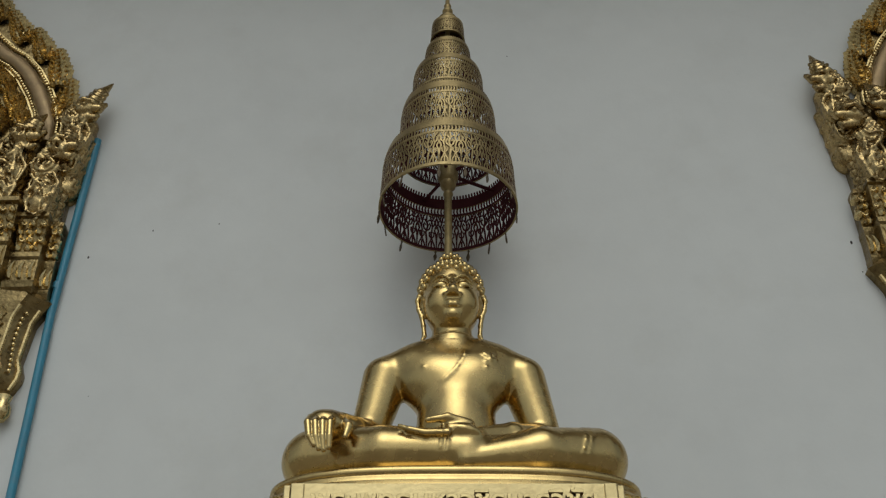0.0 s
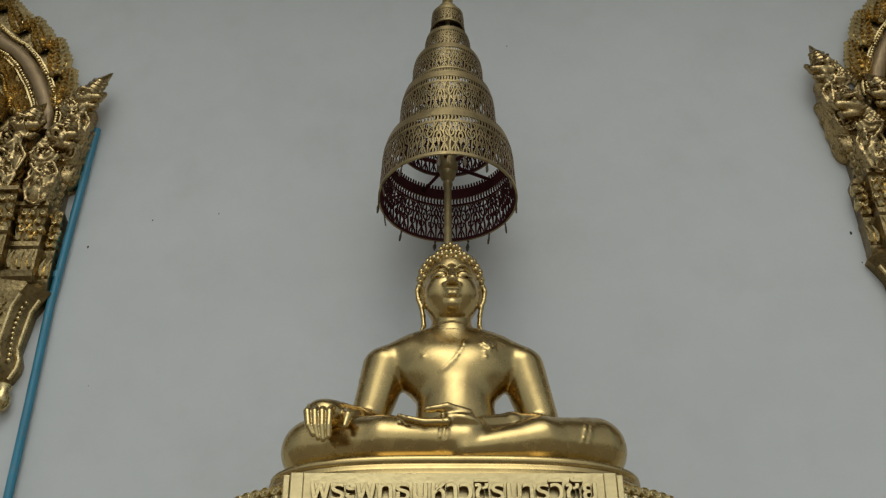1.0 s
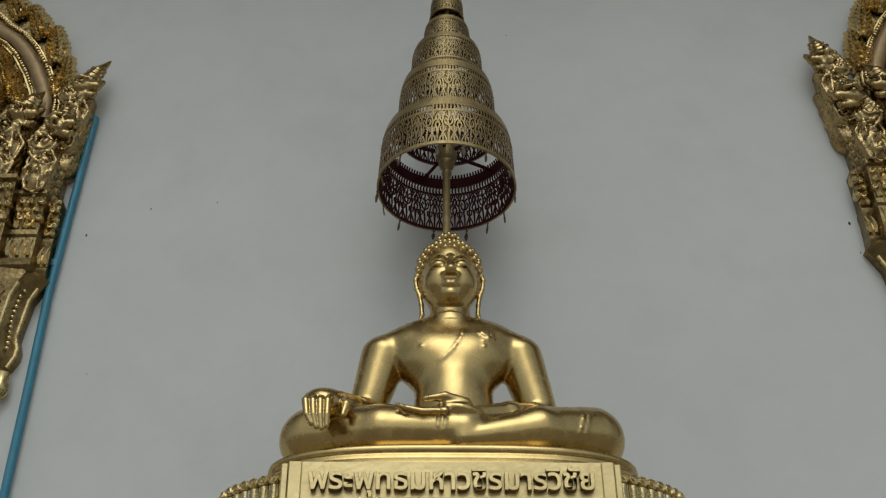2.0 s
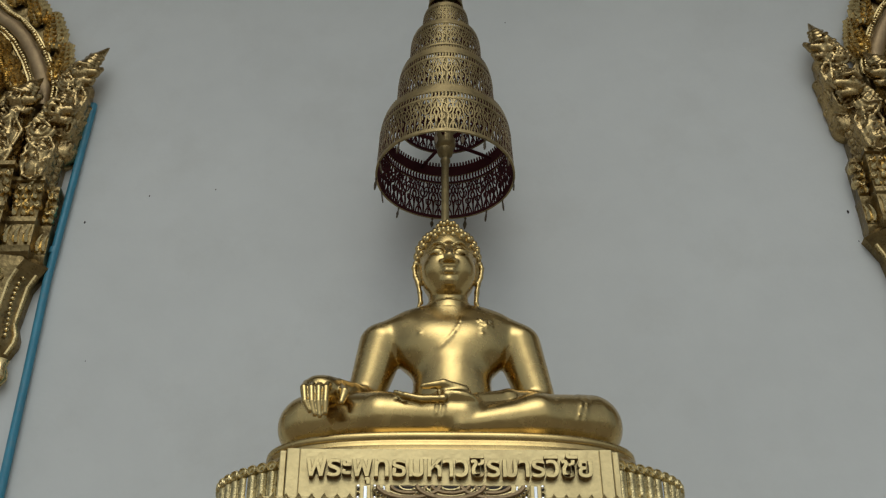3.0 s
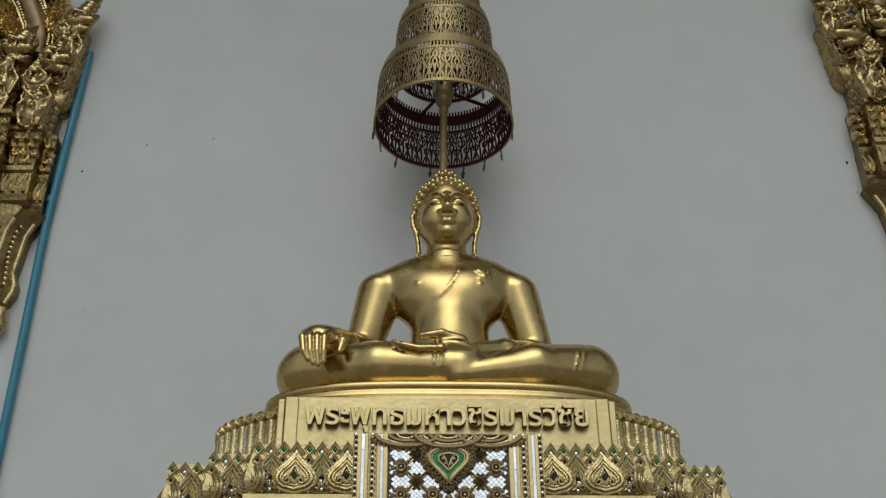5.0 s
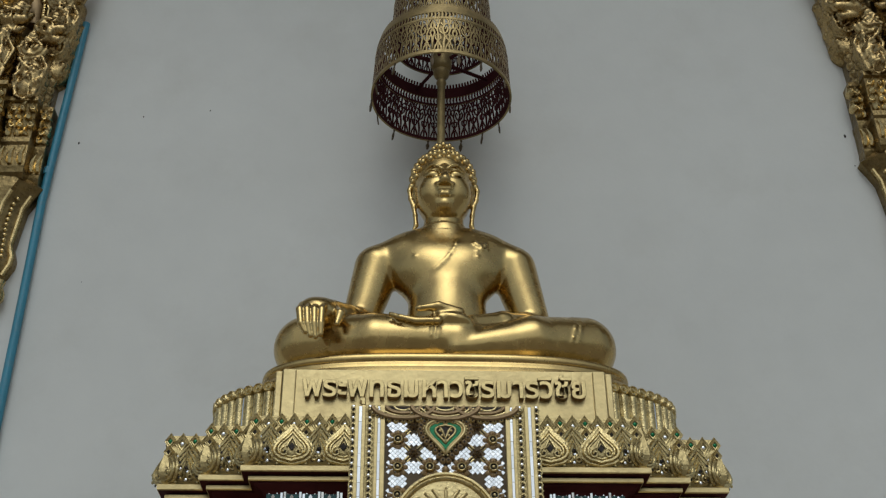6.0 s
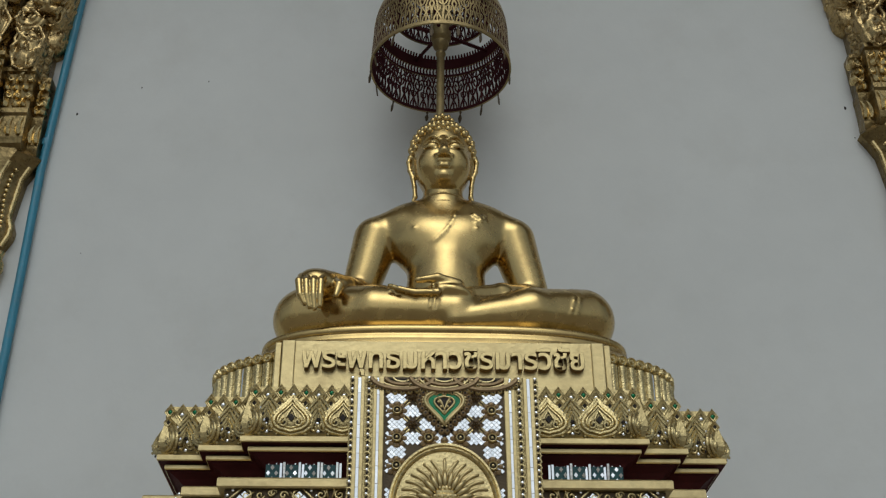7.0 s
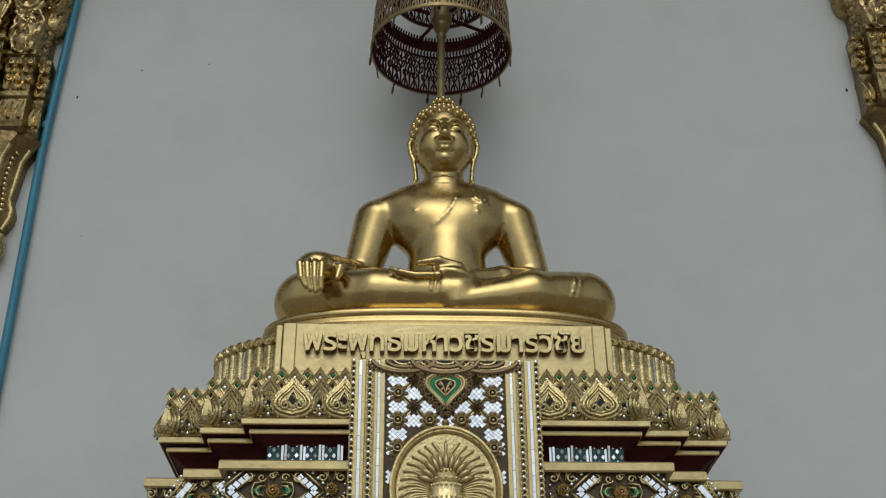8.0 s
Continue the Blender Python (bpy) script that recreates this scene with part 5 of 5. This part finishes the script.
def half_gable(side, parent, rnd, bulk):
    flip = Matrix.Diagonal((side, 1, 1, 1))

    def put(name, bm, mat=None, label="", smooth=False, over=None):
        bmesh.ops.transform(bm, matrix=flip, verts=bm.verts)
        return part(name, bm, mat or GOLD_OLD, over or parent, label, True, 40 if smooth else 32)

    # arch moulding with rows of beads on either side
    bm = tube(bmesh.new(), [(u, -0.10, z) for u, z in ARCH], 0.050, 10, 0, 0.55)
    put("arch_moulding", bm, GOLD_BROWN, "plain brownish gold arch moulding", True)
    for off, r, y in ((0.072, 0.017, -0.10), (-0.072, 0.017, -0.10)):
        bm = bmesh.new()
        for i in range(70):
            (u, z), d = along(ARCH, i / 70)
            bead(bm, (u - d.y * off, y, z + d.x * off), r * rnd.uniform(0.8, 1.15), 0, 1.3, 3, 6)
        tube(bm, [(along(ARCH, i / 30)[0][0] - along(ARCH, i / 30)[1].y * off * 1.28, -0.085, along(ARCH, i / 30)[0][1] + along(ARCH, i / 30)[1].x * off * 1.28) for i in range(30)], 0.012, 6)
        put("beading", bm)
    # broad scaled leaves that stand along the outside of the arch
    for base, tip in (((1.095, 7.24), (1.112, 7.665)), ((1.035, 7.555), (0.955, 7.975)), ((0.895, 7.82), (0.745, 8.19)), ((0.70, 8.02), (0.52, 8.395)), ((0.50, 8.26), (0.34, 8.65)), ((0.33, 8.52), (0.18, 8.95))):
        bm = bmesh.new()
        leaf_scales(bm, base, tip, 0.082, -0.07, rnd)
        put("arch_leaf", bm)
    # leaves inside the arch
    for ring, (off, belly, length) in enumerate(((0.17, 0.085, 0.22), (0.33, 0.09, 0.24), (0.50, 0.09, 0.24))):
        for i in range(6):
            (u, z), d = along(ARCH, min(0.98, 0.30 + 0.68 * (i + 0.5 * (ring % 2)) / 6))
            inn = Vector((d.y, -d.x))
            if inn.x > 0:
                inn = -inn
            p = (u + inn.x * off, z + inn.y * off)
            if p[0] < 0.02:
                continue
            bm = bmesh.new()
            leaf_scales(bm, p, (p[0] - d.x * length * 0.8 + inn.x * 0.06, p[1] - d.y * length * 0.8 + 0.05), belly * 0.8, -0.07, rnd)
            put("field_leaf", bm)
    # serpents at the arch's foot
    for eye, tip, curl, plate, foot, size, depth in (((1.285, 7.235), (1.425, 7.545), (1.215, 7.165), (1.275, 7.00), (1.235, 6.62), 1.0, 0.14),
                                                     ((1.205, 6.835), (1.262, 7.08), (1.125, 6.690), (1.165, 6.50), (1.150, 6.30), 1.05, 0.20),
                                                     ((0.930, 6.925), (1.045, 7.20), (0.865, 6.790), (0.920, 6.65), (0.890, 6.36), 1.10, 0.20),
                                                     ((0.560, 6.98), (0.660, 7.26), (0.495, 6.84), (0.550, 6.70), (0.520, 6.36), 1.10, 0.20)):
        move = lambda p, f=1.0: (p[0] + bulk * f, p[1])
        where, quads = serpent_clay(move(eye), move(tip, 0.0 if size == 1.0 else 1.0), move(curl), move(plate), move(foot), size, depth, rnd)
        me = bpy.data.meshes.new("serpent")
        me.from_pydata(where.tolist(), [], quads.tolist())
        bm = bmesh.new()
        bm.from_mesh(me)
        bpy.data.meshes.remove(me)
        put("serpent_finial", bm, GOLD_CARVED, "carved gilded serpent head with a pointed crest", True)
    bm = bmesh.new()
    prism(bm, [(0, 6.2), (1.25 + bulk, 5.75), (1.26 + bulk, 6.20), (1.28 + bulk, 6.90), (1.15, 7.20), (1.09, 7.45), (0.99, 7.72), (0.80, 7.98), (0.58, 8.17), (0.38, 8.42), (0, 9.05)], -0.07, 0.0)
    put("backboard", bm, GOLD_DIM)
    # capital: stepped blocks whose faces lean in below a rim, over a plain box
    for u0, u1, dep, up in ((1.225 + bulk, 1.300 + bulk, 0.10, 0.0), (1.045 + bulk, 1.235 + bulk, 0.20, 0.0), (0.80 + bulk, 1.055 + bulk, 0.28, 0.06), (0.40, 0.81 + bulk, 0.22, 0.03)):
        cx, hw = (u0 + u1) / 2, (u1 - u0) / 2
        bm = bmesh.new()
        ring0 = None
        for k, f, z in ((0.96, 0.96, 6.325), (1.05, 1.08, 6.315), (1.05, 1.08, 6.285), (0.97, 0.97, 6.275), (0.86, 0.80, 6.02), (1.02, 1.03, 6.005), (1.02, 1.03, 5.97), (0.95, 0.95, 5.955), (0.95, 0.95, 5.80), (1.03, 1.05, 5.785), (1.0, 1.0, 5.745), (0.9, 0.8, 5.72)):
            ring = [bm.verts.new((cx + su * hw * k, -dep * f if yy else 0, z + up)) for su, yy in ((-1, 1), (1, 1), (1, 0), (-1, 0))]
            if ring0:
                for i in range(4):
                    bm.faces.new((ring0[i], ring0[(i + 1) % 4], ring[(i + 1) % 4], ring[i]))
            else:
                bm.faces.new(ring)
            ring0 = ring
        bm.faces.new(ring0[::-1])
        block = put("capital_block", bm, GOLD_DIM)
        bm = bmesh.new()
        cols = max(2, int(round((u1 - u0) / 0.062)))
        for row in range(4):
            for k in range(cols):
                u = u0 + (u1 - u0) * (k + 0.5 + 0.25 * (row % 2)) / (cols + 0.3)
                z = 6.035 + up + 0.058 * row
                yy = -dep * (0.83 + 0.045 * row) - 0.012
                kranok(bm, (u, z), (u + rnd.uniform(-0.02, 0.03), z + 0.075), 0.024, rnd.uniform(-0.15, 0.2), yy, 0.05, 0.1, 7)
                if row % 2:
                    scroll_boss(bm, (u + 0.012, z + 0.01), 0.018, yy - 0.01, 1 if k % 2 else -1)
        for k in range(cols):
            u = u0 + (u1 - u0) * (k + 0.5) / cols
            kranok(bm, (u, 5.81 + up), (u + 0.012, 5.94 + up), 0.020, 0.12, -dep * 0.95 - 0.010, 0.035, 0.1, 7)
        tagged(put("capital_leaf", bm, over=block), "small carved gilded leaves", kind="stuff")
    # bracket below the capital, drawn in to a bulb
    bm = bmesh.new()
    rows = [(1.290, 0.15, 5.75), (1.325, 0.15, 5.71), (1.285, 0.145, 5.64), (1.245, 0.13, 5.56), (1.228, 0.12, 5.42), (1.215, 0.115, 5.30), (1.240, 0.12, 5.22), (1.235, 0.12, 5.17), (1.20, 0.105, 5.10), (1.15, 0.09, 5.05)]
    ring0 = None
    rows = [(edge + bulk, dep, z) for edge, dep, z in rows]
    for edge, dep, z in rows:
        ring = [bm.verts.new(p) for p in ((0.62, -dep, z), (0.95, -dep * 1.30, z), (edge - 0.115, -dep * 1.15, z), (edge - 0.10, -dep * 1.02, z), (edge - 0.015, -dep * 0.55, z), (edge, -dep * 0.42, z), (edge, 0, z), (0.62, 0, z))]
        if ring0:
            for i in range(8):
                bm.faces.new((ring0[i], ring0[(i + 1) % 8], ring[(i + 1) % 8], ring[i]))
        else:
            bm.faces.new(ring)
        ring0 = ring
    bm.faces.new(ring0[::-1])
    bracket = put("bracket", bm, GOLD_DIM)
    for off, f in ((0.012, 0.56), (0.108, 1.08)):
        bm = tube(bmesh.new(), [(e - off, -d * f - 0.004, z) for e, d, z in rows[2:9]], 0.013, 6)
        put("bracket_rib", bm, over=bracket)
    bm = bmesh.new()
    for k in range(12):
        t = k / 11
        z, e = 5.60 - 0.40 * t, float(np.interp(5.60 - 0.40 * t, [5.22, 5.42, 5.56, 5.64], [1.24, 1.228, 1.245, 1.285])) + bulk
        bead(bm, (e - 0.055, -0.115, z), 0.014, 0, 1.2)
        kranok(bm, (e - 0.20, z - 0.04), (e - 0.135 - 0.05 * (k % 2), z + 0.06), 0.035, 0.15, -0.165, 0.05)
        kranok(bm, (e - 0.32, z - 0.04), (e - 0.27 + 0.04 * (k % 2), z + 0.06), 0.040, -0.15, -0.165, 0.05)
    tagged(put("bracket_leaf", bm, over=bracket), "small carved gilded leaves and beads", kind="stuff")
    bm = bmesh.new()
    lathe(bm, [(0.0, 4.90), (0.03, 4.905), (0.052, 4.94), (0.052, 4.985), (0.035, 5.02), (0.045, 5.06), (0.0, 5.07)], 16, at=(1.175 + bulk, -0.06, 0), cap=False)
    put("bulb", bm, None, "", True)


rnd = random.Random(7)
for xc, dz, bulk, lab in ((-3.74, -0.04, 0.0, "carved gilded window gable with serpent heads beside the blue pipe"), (4.02, 0.13, 0.085, "carved gilded window gable with serpent heads on plaster wall")):
    gable = thing("window_gable", lab, "window gable", pose(xc * NEAR, WALL_Y, EYE + (dz - EYE) * NEAR) @ Matrix.Scale(NEAR, 4), "gables on the wall")
    for side in (1, -1):
        half_gable(side, gable, rnd, bulk)

# ---------------------------------------------------------------- small dark marks on the plaster
for x, z, r in ((-1.892, 6.279, 0.007), (-1.469, 6.326, 0.006), (2.58, 6.092, 0.013), (2.60, 5.86, 0.006), (0.465, 7.845, 0.006), (-2.275, 6.07, 0.010), (-2.10, 5.05, 0.004)):
    bm = bmesh.new()
    bead(bm, (0, 0, 0), r * 0.6, 0, 0.5, 3, 8)
    for v in bm.verts:
        v.co.z *= 1.8 * (1 + 0.3 * math.sin(9 * v.co.x / r))
    ob = part("wall_peg", bm, DARK_GAP)
    ob.location = (x * NEAR, WALL_Y, EYE + (z - EYE) * NEAR)
    tagged(ob, "small dark nail stub in the plaster wall", "nail", "nails in the wall")
